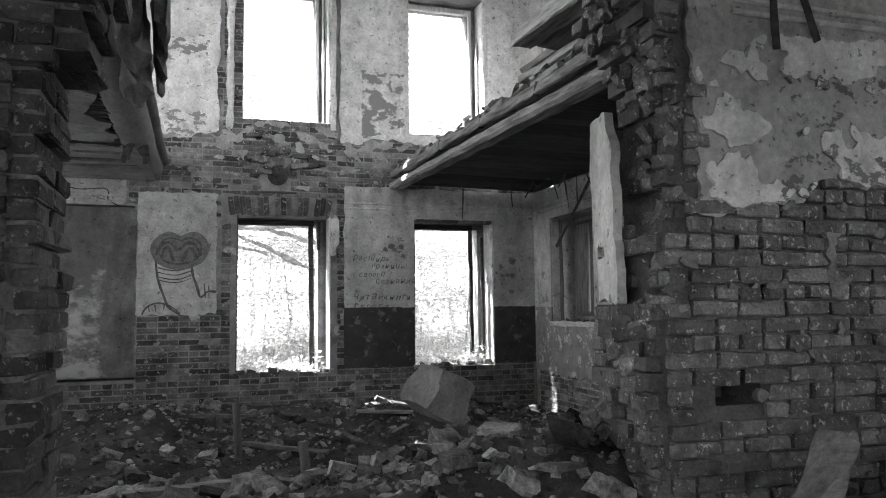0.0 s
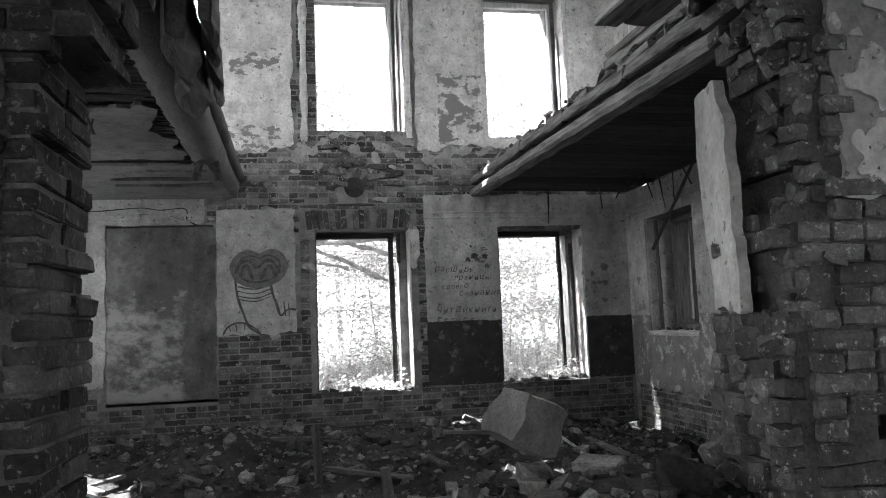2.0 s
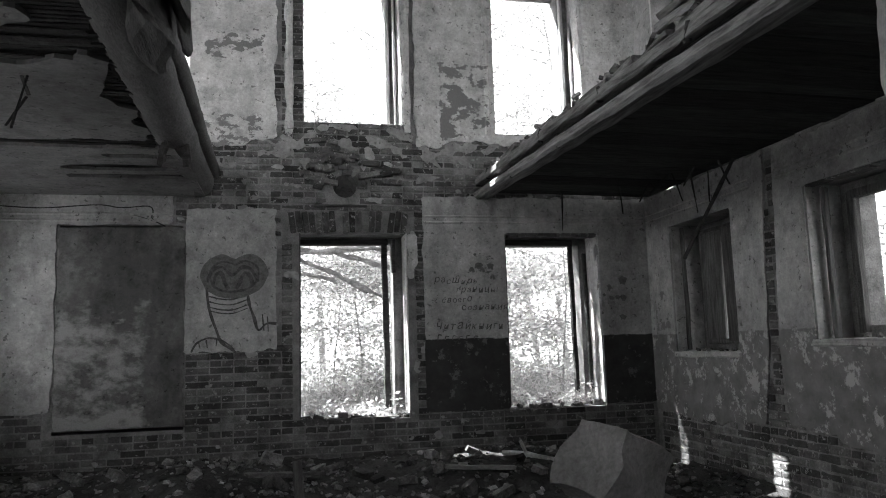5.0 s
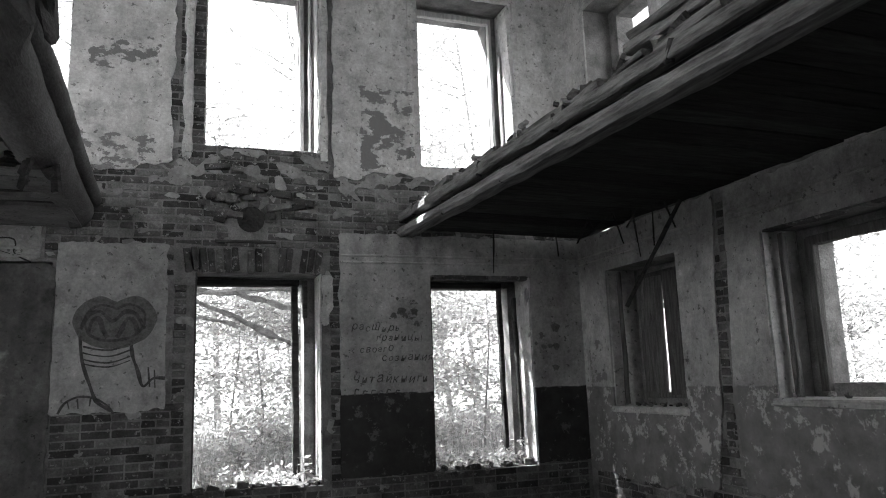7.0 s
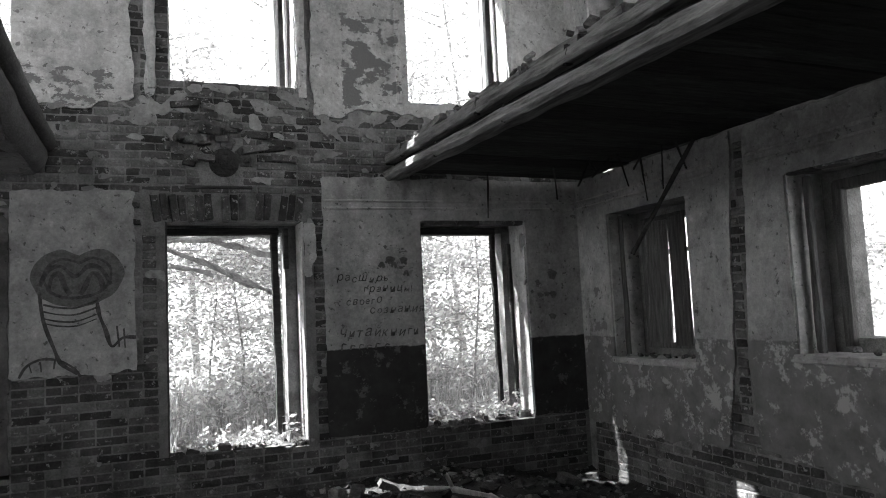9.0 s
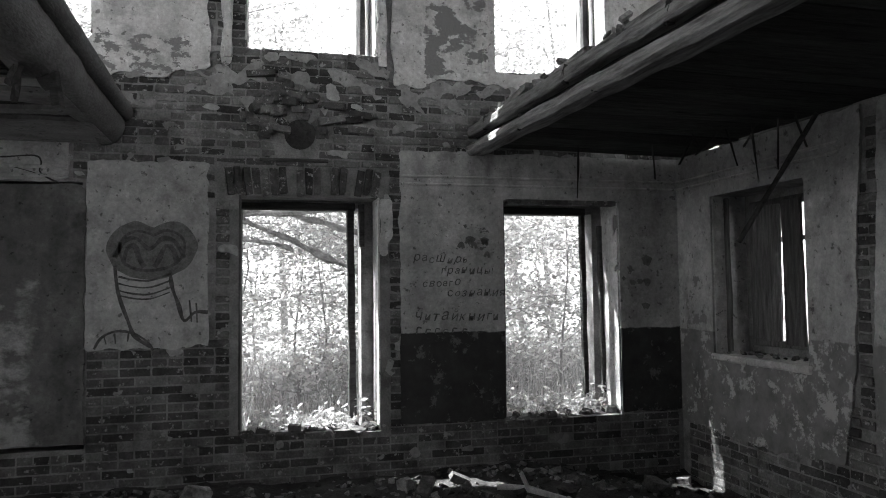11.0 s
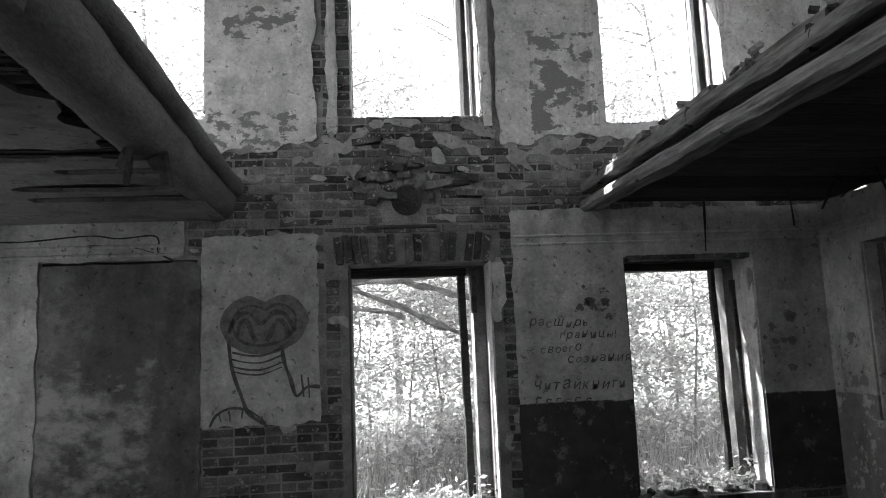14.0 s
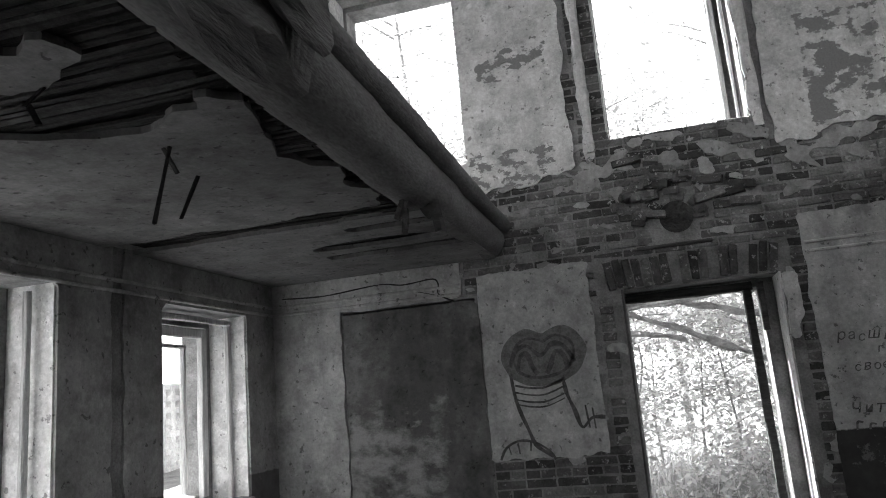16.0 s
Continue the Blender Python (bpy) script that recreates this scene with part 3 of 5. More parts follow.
# added reflector, out of view: throws sunlight up onto the north wall
pale = link_mesh("bounce_sheet", [(WX0 + 0.01, YN + 0.02, 3.505), (log_x(YN) - 0.1, YN + 0.02, 3.505), (log_x(YF) - 0.1, YF - 0.03, 3.505), (WX0 + 0.01, YF - 0.03, 3.505), (WX0 + 0.01, YN + 0.02, 3.54), (log_x(YN) - 0.1, YN + 0.02, 3.54), (log_x(YF) - 0.1, YF - 0.03, 3.54), (WX0 + 0.01, YF - 0.03, 3.54)],
                 [(4, 5, 6, 7), (0, 1, 5, 4), (1, 2, 6, 5), (2, 3, 7, 6), (3, 0, 4, 7), (3, 2, 1, 0)], PL_PLAIN)
structure(pale, "unseen pale sheet bouncing sunlight up from an upper floor remnant", "floor")
roll = thing("torn_board", "torn dark board slung over a log beam", "board")
part("board", beam_bm((-0.27, 6.2, 3.40), (-0.15, 4.7, 3.42), 0.08, 0.38, 30, 0.02, 0.03, 33), FELT, roll)
part("felt", beam_bm((-0.42, 6.35, 3.38), (-0.32, 4.7, 3.36), 0.14, 0.46, 30, 0.03, 0.05, 37), FELT, roll, "torn felt hanging beside the board")
BEAM_A, BEAM_B = Vector((2.69, 10.62, 3.42)), Vector((2.97, 3.62, 3.31))
deck = thing("deck_edge_beam", "heavy squared timber edging a broken upper floor", "beam")
part("timber", beam_bm(BEAM_A - Vector((0, 0, 0.085)), BEAM_B - Vector((0, 0, 0.085)), 0.20, 0.11, 90, 0.03, 0.008, 5), WOOD, deck)
part("upper_timber", beam_bm(BEAM_A + Vector((0.03, 0, 0.09)), BEAM_B + Vector((0.03, 0, 0.09)), 0.22, 0.10, 90, 0.014, 0.010, 25), WOOD, deck)


# dark filler that paints the shade in the gap between the timbers
part("core", beam_bm(BEAM_A + Vector((0.10, 0, 0.0)), BEAM_B + Vector((0.10, 0, 0.0)), 0.16, 0.14, 30, 0.01, 0.005, 6), UNDERSIDE, deck, "dark core standing for the shaded gap between two timbers")
for k in range(9):
    c = BEAM_A.lerp(BEAM_B, 0.07 + 0.1 * k + 0.02 * (k % 3))
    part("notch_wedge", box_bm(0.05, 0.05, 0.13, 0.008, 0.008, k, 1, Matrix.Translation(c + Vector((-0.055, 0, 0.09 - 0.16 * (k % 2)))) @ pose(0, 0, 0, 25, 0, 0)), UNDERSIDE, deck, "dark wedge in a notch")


def deck_x(y):
    return BEAM_A.x + (BEAM_B.x - BEAM_A.x) * (BEAM_A.y - y) / (BEAM_A.y - BEAM_B.y)


under = thing("floor_boarding", "dark boarding of a broken upper floor", "floor boards")
rnd = random.Random(5)
y = YN + 0.02
while y < YF - 0.2:
    w = 0.19
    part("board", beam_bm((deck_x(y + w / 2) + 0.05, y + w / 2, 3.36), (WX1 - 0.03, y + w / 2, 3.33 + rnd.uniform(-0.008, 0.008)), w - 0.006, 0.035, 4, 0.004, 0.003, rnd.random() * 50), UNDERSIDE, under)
    y += w
rail = thing("broken_plank_edge", "broken plank ends lying along a floor edge", "planks")
y = YF - 0.25
while y > YN + 0.5:
    w = rnd.uniform(0.28, 0.7)
    z = BEAM_A.z + (BEAM_B.z - BEAM_A.z) * (BEAM_A.y - y) / 7.0 + 0.155
    a, b = Vector((deck_x(y) + 0.02, y, z)), Vector((deck_x(y - w + 0.05) + rnd.uniform(-0.03, 0.04), y - w + 0.05, z - 0.01 + rnd.uniform(-0.02, 0.02)))
    part("plank", beam_bm(a + Vector((0.05, 0, 0.01)), b + Vector((0.05, 0, 0.01)), 0.22, rnd.uniform(0.03, 0.06), 8, 0.010, 0.010, rnd.random() * 50), WOOD, rail)
    y -= w


# ---- bricks ----
def chunk_mesh(seed, size, material, shape=(1, 1, 1)):
    rnd = random.Random(seed)
    bm = bmesh.new()
    bmesh.ops.create_cube(bm, size=1.0)
    bmesh.ops.subdivide_edges(bm, edges=bm.edges[:], cuts=1, use_grid_fill=True)
    for v in bm.verts:
        v.co = Vector((v.co.x * shape[0], v.co.y * shape[1], v.co.z * shape[2])) * size * rnd.uniform(0.75, 1.15)
    for _ in range(3):
        nrm = Vector((rnd.gauss(0, 1), rnd.gauss(0, 1), rnd.gauss(0, 1))).normalized()
        bmesh.ops.bisect_plane(bm, geom=bm.verts[:] + bm.edges[:] + bm.faces[:], plane_co=nrm * size * 0.42, plane_no=nrm, clear_outer=True)
        bmesh.ops.holes_fill(bm, edges=[e for e in bm.edges if e.is_boundary])
    me = bpy.data.meshes.new("chunk")
    bm.to_mesh(me)
    bm.free()
    me.materials.append(material)
    return me


def brick_mesh(length, seed, height=BH, depth=0.11):
    bm = box_bm(length, depth, height, 0.008, 0.006, seed)
    me = bpy.data.meshes.new("brick")
    bm.to_mesh(me)
    bm.free()
    return me


BRICKS = {}


def brick_at(parent, m, length, material, seed):
    key = (length, seed % 9, material.name)
    if key not in BRICKS:
        BRICKS[key] = brick_mesh(length, seed % 9 + 10)
        BRICKS[key].materials.append(material)
    ob = new("brick", BRICKS[key])
    ob.parent = parent
    ob.matrix_basis = m
    return ob


BOX_FACES = [(0, 1, 3, 2), (4, 6, 7, 5), (0, 4, 5, 1), (2, 3, 7, 6), (0, 2, 6, 4), (1, 5, 7, 3)]


def lay_bricks(parent, u0, u1, v0, v1, inside, put, turn, material, most=300, first=None, proud=0.008, jit=0.004, gone=0.0, seed=0, depth=0.11, bond=5):
    """Courses of stretchers and headers where inside(u, v) holds; the first ones are parts, the rest one joined part."""
    rnd = random.Random(seed)
    todo = []
    pitch = BH + JOINT
    for c in range(math.floor(v0 / pitch), math.ceil(v1 / pitch)):
        v = (c + 0.5) * pitch
        if not v0 < v < v1:
            continue
        u = math.floor(u0 / 0.262) * 0.262 + (0.131 if c % 2 else 0.0) - 0.262
        header = c % bond == (2 if bond > 2 else 0)
        while u < u1:
            length = 0.119 if header else BW
            for span in ((u, u + length), (u, u + 0.119), (u + length - 0.119, u + length)):
                if span[0] > u0 - 0.01 and span[1] < u1 + 0.01 and inside(span[0] + 0.01, v) and inside(span[1] - 0.01, v):
                    if rnd.random() >= gone:
                        todo.append(((span[0] + span[1]) / 2, v, round(span[1] - span[0], 3)))
                    break
            u += length + JOINT
    if first:
        todo.sort(key=first)
    verts, faces = [], []
    for i, (u, v, length) in enumerate(todo):
        d = proud - depth / 2 + rnd.uniform(-jit, jit)
        at = Vector(put(u, v + rnd.uniform(-0.002, 0.002), d))
        if i < most:
            brick_at(parent, Matrix.Translation(at) @ pose(0, 0, 0, rnd.uniform(-1, 1), rnd.uniform(-0.7, 0.7), turn + rnd.uniform(-1, 1)), length, material, rnd.randrange(100))
        else:
            k = len(verts)
            r = Matrix.Rotation(radians(turn), 3, "Z")
            for a in (-1, 1):
                for b in (-1, 1):
                    for e in (-1, 1):
                        verts.append(at + r @ Vector((a * (length / 2 - rnd.uniform(0, 0.004)), b * depth / 2, e * (BH / 2 - rnd.uniform(0, 0.004)))))
            faces += [tuple(k + q for q in f) for f in BOX_FACES]
    if verts:
        tagged(link_mesh("bricks", verts, faces, material, parent), kind="stuff")


def far_bricks(u, v):
    if any(h[0] - 0.005 < u < h[1] + 0.005 and h[2] - 0.005 < v < h[3] + 0.005 for h in FAR_IN):
        return False
    if rect(u, v, -2.14, -0.80, 0.68, 2.94) > 0 or (math.hypot(u - 0.98, v - 3.45) < 0.24) or rect(u, v, 0.36, 1.78, 2.8, 3.13) > 0:
        return False
    return far_low(u, v) < 0.05 and far_up(u, v) < 0.05 and (v < 4.25 or 0.1 < u < 2.0)


lay_bricks(wall_far, WX0, WX1 - 0.03, 0.0, 6.5, far_bricks, far, 0, BRICK, 300, lambda b: abs(b[0] - 0.8) + abs(b[1] - 2.9), 0.008, 0.005, 0.03, 3)


def east_bricks(u, v):
    return u < YF - 0.05 and u > 5.5 and all(rect(u, v, *h) < -0.005 for h in EAST_IN) and east_low(u, v) < 0.05


lay_bricks(wall_east, 5.5, YF - 0.04, 0.0, 3.2, east_bricks, east, -90, BRICK, 200, lambda b: abs(b[0] - 8.2), 0.008, 0.005, 0.03, 4)


# ---- flat arch of upright bricks and a round hole above the middle window ----
rnd = random.Random(21)
u = 0.38
while u < 1.76:
    lean = (u - 1.08) * 14
    if rnd.random() > 0.12:
        m = Matrix.Translation(far(u, 2.965 + 0.02 * math.cos((u - 1.08) * 2) + rnd.uniform(-0.02, 0.02), rnd.uniform(-0.05, -0.01))) @ pose(0, 0, 0, 0, 90 + lean, 0)
        brick_at(wall_far, m, BW, BRICK, rnd.randrange(100))
    u += 0.078
for k in (0, 1, 2, 4, 5, 8):
    a = math.pi * k / 10
    m = Matrix.Translation(far(1.0 + 0.2 * math.cos(a), 3.42 + 0.2 * math.sin(a), -0.035)) @ pose(0, 0, 0, 0, -math.degrees(a), 0)
    brick_at(wall_far, m, 0.119, BRICK, k)
# no hole is cut: a flat dark disc paints the shade inside it
disc = bmesh.new()
bmesh.ops.create_circle(disc, cap_ends=True, radius=0.14, segments=24, matrix=Matrix.Translation(far(1.0, 3.42, 0.006)) @ pose(0, 0, 0, 90, 0, 0))
part("vent_shade_disc", disc, DIRT, wall_far, "flat dark disc standing for the shade in a round vent hole")
part("lintel_strip", box_bm(0.62, 0.05, 0.03, 0.004, 0.002, 2, 2, Matrix.Translation(far(0.95, 3.18, 0.0))), WOOD_DARK, wall_far, "thin dark timber strip")


def smear(u, v):
    if not far_bricks(u, v):
        return -0.05
    n = noise.noise(Vector((u * 4.6, v * 7.5, 31))) + 0.6 * noise.noise(Vector((u * 8, v * 12, 7))) + 0.3 * noise.noise(Vector((u * 24, v * 24, 3)))
    # extra smear near the top paints light on a ledge; fewer below 1.4
    return (n - 0.42 - (0.25 if v < 1.4 else 0.0) + 0.35 * smooth(3.6, 3.85, v)) * 0.1


sheet("plaster_smear", WX0 + 0.02, WX1 - 0.05, 0.3, 4.2, 0.028, smear, far, 0.015, PL_SMEAR, wall_far, "thin smears of lime on bare brick, more of them where light catches a ledge", 0.003)


def near_smear(u, v):
    if not right_zone(u, v):
        return -0.05
    n = noise.noise(Vector((u * 5.2, v * 9.5, 51))) + 0.6 * noise.noise(Vector((u * 14, v * 20, 17))) + 0.3 * noise.noise(Vector((u * 22, v * 22, 3)))
    return (n - 0.62) * 0.1 + max(0, rect(u, v, 2.91, 3.13, 1.52, 2.06)) * 0.7


def right_zone(u, v):
    return u > breach_edge(v) + 0.05 and near_coat(u, v) < 0.03


sheet("plaster_smear", 1.95, WX1 - 0.05, 0.2, 2.3, 0.02, near_smear, near, 0.030, MORTAR_SMEAR, cross_right, "smears of mortar over old brick", 0.004)


# broken and shifted bricks round the vent hole and under the upper sill
rnd = random.Random(63)
for k in range(46):
    u, v = rnd.gauss(0.95, 0.33), rnd.gauss(3.58, 0.2)
    if math.hypot(u - 1.0, v - 3.42) < 0.19 or not 3.2 < v < 4.1 or not 0.4 < u < 1.7:
        continue
    brick_at(wall_far, Matrix.Translation(far(u, v, rnd.uniform(-0.03, 0.02))) @ pose(0, 0, 0, rnd.uniform(-12, 12), rnd.uniform(-14, 14), rnd.uniform(-20, 20)), rnd.choice((0.119, BW)), BRICK, rnd.randrange(60))
for h in FAR_IN[:2]:
    for k in range(9):
        brick_at(wall_far, Matrix.Translation((h[0] + (h[1] - h[0]) * (k + 0.5) / 9, YF + rnd.uniform(0.03, 0.12), h[2] + rnd.uniform(-0.03, 0.05))) @ pose(0, 0, 0, rnd.uniform(-15, 15), rnd.uniform(-15, 15), rnd.uniform(-40, 40)), 0.119, BRICK, rnd.randrange(60))


def flake_coat(u, v):
    n = noise.noise(Vector((u * 3.4, v * 3.8, 71))) + 0.55 * noise.noise(Vector((u * 9, v * 9, 27))) + 0.35 * noise.noise(Vector((u * 22, v * 22, 13)))
    box = rect(u, v, 2.27, 3.42, 2.01 + 0.12 * smooth(2.5, 3.1, u), 2.83 - 0.22 * smooth(2.6, 2.3, u))
    return min((n - 0.02) * 0.1, box * 0.8 + n * 0.08, near_coat(u, v) - 0.01)


sheet("flaking_coat", 2.15, 3.6, 1.9, 2.98, 0.016, flake_coat, near, 0.036, PL_FLAKE, cross_right, "pale upper plaster coat flaking off", 0.010)


# ---- cornices ----
def bead(name, a, b, parent):
    part(name, beam_bm(a, b, 0.03, 0.028, 20, 0.008, 0.002, 2), PL_PLAIN, parent)


for z in (2.985, 3.06):
    bead("cornice", far(1.95, z, 0.02), far(WX1 - 0.03, z, 0.02), wall_far)
    bead("cornice", far(WX0 + 0.03, z, 0.02), far(-0.95, z, 0.02), wall_far)
    bead("cornice", east(8.35, z, 0.02), east(YF - 0.03, z, 0.02), wall_east)
    bead("cornice", east(4.0, z, 0.02), east(7.95, z, 0.02), wall_east)
    bead("cornice", west(4.0, z, 0.02), west(YF - 0.03, z, 0.02), wall_west)
for z in (2.94, 3.0):
    bead("cornice", near(2.5, z, 0.025), near(WX1 - 0.03, z, 0.025), cross_right)


# ---- plaster on window jambs ----
def jamb(x, y0, y1, z0, z1, facing, material=PL_REVEAL, label=""):
    put = lambda u, v, d: (x + facing * d, u, v)
    sheet("jamb_plaster", y0, y1, z0, z1, 0.04, lambda u, v: 0.08 + ragged(u, v, 0.12, 5.0, x * 3) if v > z0 + 0.05 else -0.01 + ragged(u, v, 0.05, 5, 2), put, 0.015, material, wall_far, label)


for h in FAR_IN[:5]:
    jamb(h[1], YF + 0.0, YF + 0.36, h[2], h[3], -1)
    # lower left jambs face away from the sun: their shade is painted dark
    jamb(h[0], YF + 0.0, YF + 0.36, h[2], h[3], 1, SHADED_REVEAL if h[2] < 2 else PL_REVEAL)
# the flaking plaster edge beside the middle window
sheet("plaster", 1.70, 1.95, 1.9, 2.86, 0.03, lambda u, v: rect(u, v, 1.745, 1.86 - 0.05 * smooth(2.5, 2.4, v), 2.3, 2.84) + ragged(u, v, 0.02, 7, 4), far, 0.024, PL_REVEAL, wall_far)

for x in (0.355, 1.775, 2.80, 4.17):
    part("window_surround", beam_bm(far(x, 4.1, 0.02), far(x, TOP - 0.02, 0.02), 0.075, 0.05, 50, 0.012, 0.012, x * 9), PL_UP, wall_far, "rough plaster moulding beside a window")

# ---- window remains ----
def window_remains(name, label, strips, material):
    w = thing(name, label, "window frame")
    for k, (a, b, wide, deep) in enumerate(strips):
        part("post" if abs(a[2] - b[2]) > 0.5 else "rail", beam_bm(a, b, wide, deep, 10, 0.008, 0.006, k * 3 + len(label)), material, w)
    return w


yw = YF + 0.33
window_remains("window_frame", "charred wooden remains of a window frame", [((1.52, yw, 0.75), (1.50, yw, 2.8), 0.07, 0.08), ((0.47, yw, 2.79), (1.55, yw, 2.79), 0.08, 0.07), ((1.60, yw - 0.1, 2.4), (1.60, yw - 0.1, 2.81), 0.05, 0.06)], WOOD_DARK)
window_remains("window_frame", "dark double posts left of a window frame", [((3.96, yw, 0.85), (3.95, yw, 2.78), 0.05, 0.07), ((4.1, yw - 0.14, 0.9), (4.08, yw - 0.14, 2.62), 0.04, 0.05), ((2.99, yw, 2.78), (3.97, yw, 2.78), 0.08, 0.07)], WOOD_DARK)
PALE = rough_mat("pale_painted_wood", 0.35, 0.6, 5.0, 60.0, stretch=(6, 6, 0.6), strength=0.5)
window_remains("window_frame", "flaking pale window frame in the upper storey", [((1.58, yw, 4.22), (1.58, yw, 6.21), 0.05, 0.07), ((1.66, yw - 0.1, 4.22), (1.66, yw - 0.1, 6.21), 0.03, 0.05), ((0.5, yw, 6.21), (1.6, yw, 6.21), 0.06, 0.07)], PALE)
window_remains("window_frame", "flaking pale window frame in the upper storey", [((3.98, yw, 4.16), (3.98, yw, 6.21), 0.05, 0.07), ((4.06, yw - 0.1, 4.16), (4.06, yw - 0.1, 5.7), 0.03, 0.05), ((2.95, yw, 6.21), (4.0, yw, 6.21), 0.07, 0.08)], PALE)
xe = WX1 + 0.34
window_remains("window_frame", "dark window frame in a plastered niche", [((xe, 8.92, 1.42), (xe, 8.92, 2.76), 0.06, 0.07), ((xe, 9.83, 1.42), (xe, 9.83, 2.76), 0.06, 0.07), ((xe, 8.89, 2.745), (xe, 9.86, 2.745), 0.06, 0.07), ((xe, 8.89, 1.45), (xe, 9.86, 1.45), 0.06, 0.06), ((xe, 8.91, 2.40), (xe, 9.85, 2.40), 0.05, 0.05),
    ((xe - 0.22, 9.94, 1.36), (xe - 0.22, 9.94, 2.82), 0.04, 0.05), ((xe - 0.26, 9.88, 1.5), (xe - 0.26, 9.88, 2.82), 0.025, 0.03)], WOOD_Z)
boards = thing("window_boards", "two warped boards nailed across a window", "boards")
part("board", box_bm(0.03, 0.33, 1.24, 0.004, 0.007, 71, 3, Matrix.Translation((xe - 0.05, 9.58, 2.10)) @ pose(0, 0, 0, 1.5, 0, 0)), WOOD_Z, boards)
part("board", box_bm(0.03, 0.24, 1.28, 0.004, 0.007, 75, 3, Matrix.Translation((xe - 0.05, 9.25, 2.10)) @ pose(0, 0, 0, -1.0, 0, 0)), WOOD_Z, boards)
window_remains("window_frame", "bare wooden window frame in a side wall", [((xe, 7.42, 1.5), (xe, 7.42, 2.74), 0.07, 0.08), ((xe - 0.2, 7.52, 1.42), (xe - 0.2, 7.52, 2.8), 0.05, 0.06), ((xe, 6.1, 2.72), (xe, 7.44, 2.72), 0.07, 0.08)], WOOD_Z)
xw = WX0 - 0.34
window_remains("window_frame", "pale painted casement frame in a side window", [((xw, 9.91, 1.41), (xw, 9.91, 2.85), 0.06, 0.08), ((xw, 9.01, 2.81), (xw, 9.93, 2.81), 0.06, 0.08), ((xw + 0.2, 10.02, 1.36), (xw + 0.2, 10.02, 2.91), 0.04, 0.05), ((xw + 0.2, 8.85, 2.89), (xw + 0.2, 10.03, 2.89), 0.05, 0.05), ((xw - 0.03, 9.67, 1.46), (xw - 0.03, 9.67, 2.70), 0.05, 0.04), ((xw - 0.03, 9.03, 2.69), (xw - 0.03, 9.69, 2.69), 0.05, 0.04)], PALE)
window_remains("window_frame", "pale painted casement frame in a side window", [((xw, 7.67, 1.41), (xw, 7.67, 2.88), 0.06, 0.08), ((xw + 0.2, 7.77, 1.36), (xw + 0.2, 7.77, 2.93), 0.04, 0.05)], PALE)
for wall, put, holes in ((wall_east, east, EAST_IN[:3]), (wall_west, west, WEST_IN[:3])):
    for h in holes:
        for end, s in ((h[0], 1), (h[1], -1)):
            sheet("jamb_plaster", 0.0, 0.36, h[2], h[3], 0.05, lambda u, v: 0.1 + ragged(u, v, 0.12, 5.0, end), lambda u, v, d, end=end, s=s, put=put: put(end + s * d, v, -u), 0.015, PL_REVEAL_LIT if wall is wall_west else PL_REVEAL, wall)
        ledge = part("window_sill", box_bm(0.40, h[1] - h[0] + 0.06, 0.07, 0.012, 0.006, 5, 3, Matrix.Translation(put((h[0] + h[1]) / 2, h[2] - 0.02, -0.16))), PL_PLAIN, wall, "crumbling plastered window sill")

# ---- jagged breach end, pier bricks ----
def right_face(u, v):
    return u > breach_edge(v) + 0.01 and near_coat(u, v) < 0.06 and u < WX1 - 0.02 and not rect(u, v, 2.33, 2.62, 1.03, 1.20) > 0


lay_bricks(cross_right, 1.9, 4.2, -0.2, 3.4, right_face, near, 0, BRICK_NEAR, 300, lambda b: -b[1] + abs(b[0] - 2.4) * 0.3, 0.020, 0.010, 0.025, 8, bond=3)
rnd = random.Random(31)
for z in zs:
    e = breach_edge(z + 0.02)
    for k, yb in enumerate((3.12, 3.25, 3.40, 3.53)):
        if rnd.random() < 0.93:
            long_ = BW if rnd.random() < 0.6 else 0.119
            x = e + long_ / 2 - 0.02 + rnd.uniform(-0.05, 0.06)
            if 1.5 < z < 2.55 and yb > 3.2:
                x += 0.045
            brick_at(cross_right, Matrix.Translation((x, yb, z + BH / 2)) @ pose(0, 0, 0, rnd.uniform(-4, 4), rnd.uniform(-4, 4), rnd.uniform(-7, 7)), long_, BRICK_NEAR, rnd.randrange(50))
def jamb_lumps():
    rnd = random.Random(52)
    shapes = [chunk_mesh(s, 0.13, BRICK_NEAR, (1, 0.9, 0.7)) for s in (11, 12, 13)]
    for k in range(70):
        z = rnd.uniform(0.5, 3.3)
        deep = 3.24 if 1.45 < z < 2.6 else 3.55
        ob = new("masonry_chunk", rnd.choice(shapes))
        ob.parent = cross_right
        s = rnd.uniform(0.4, 1.0)
        ob.matrix_basis = pose(breach_edge(z) + rnd.uniform(-0.03, 0.04), rnd.uniform(3.08, deep), z, rnd.uniform(0, 360), rnd.uniform(0, 360), rnd.uniform(0, 360)) @ Matrix.Diagonal((s, s, s, 1))


jamb_lumps()
# the pier's brick, darker than that of the right-hand stretch
BRICK_DARK = rough_mat("brick_very_dark", 0.025, 0.07, 6.0, 55.0, rand=0.6, strength=0.7, fleck=0.14)
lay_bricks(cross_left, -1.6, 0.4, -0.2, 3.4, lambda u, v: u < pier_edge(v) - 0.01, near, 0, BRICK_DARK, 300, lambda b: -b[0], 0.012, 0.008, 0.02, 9)
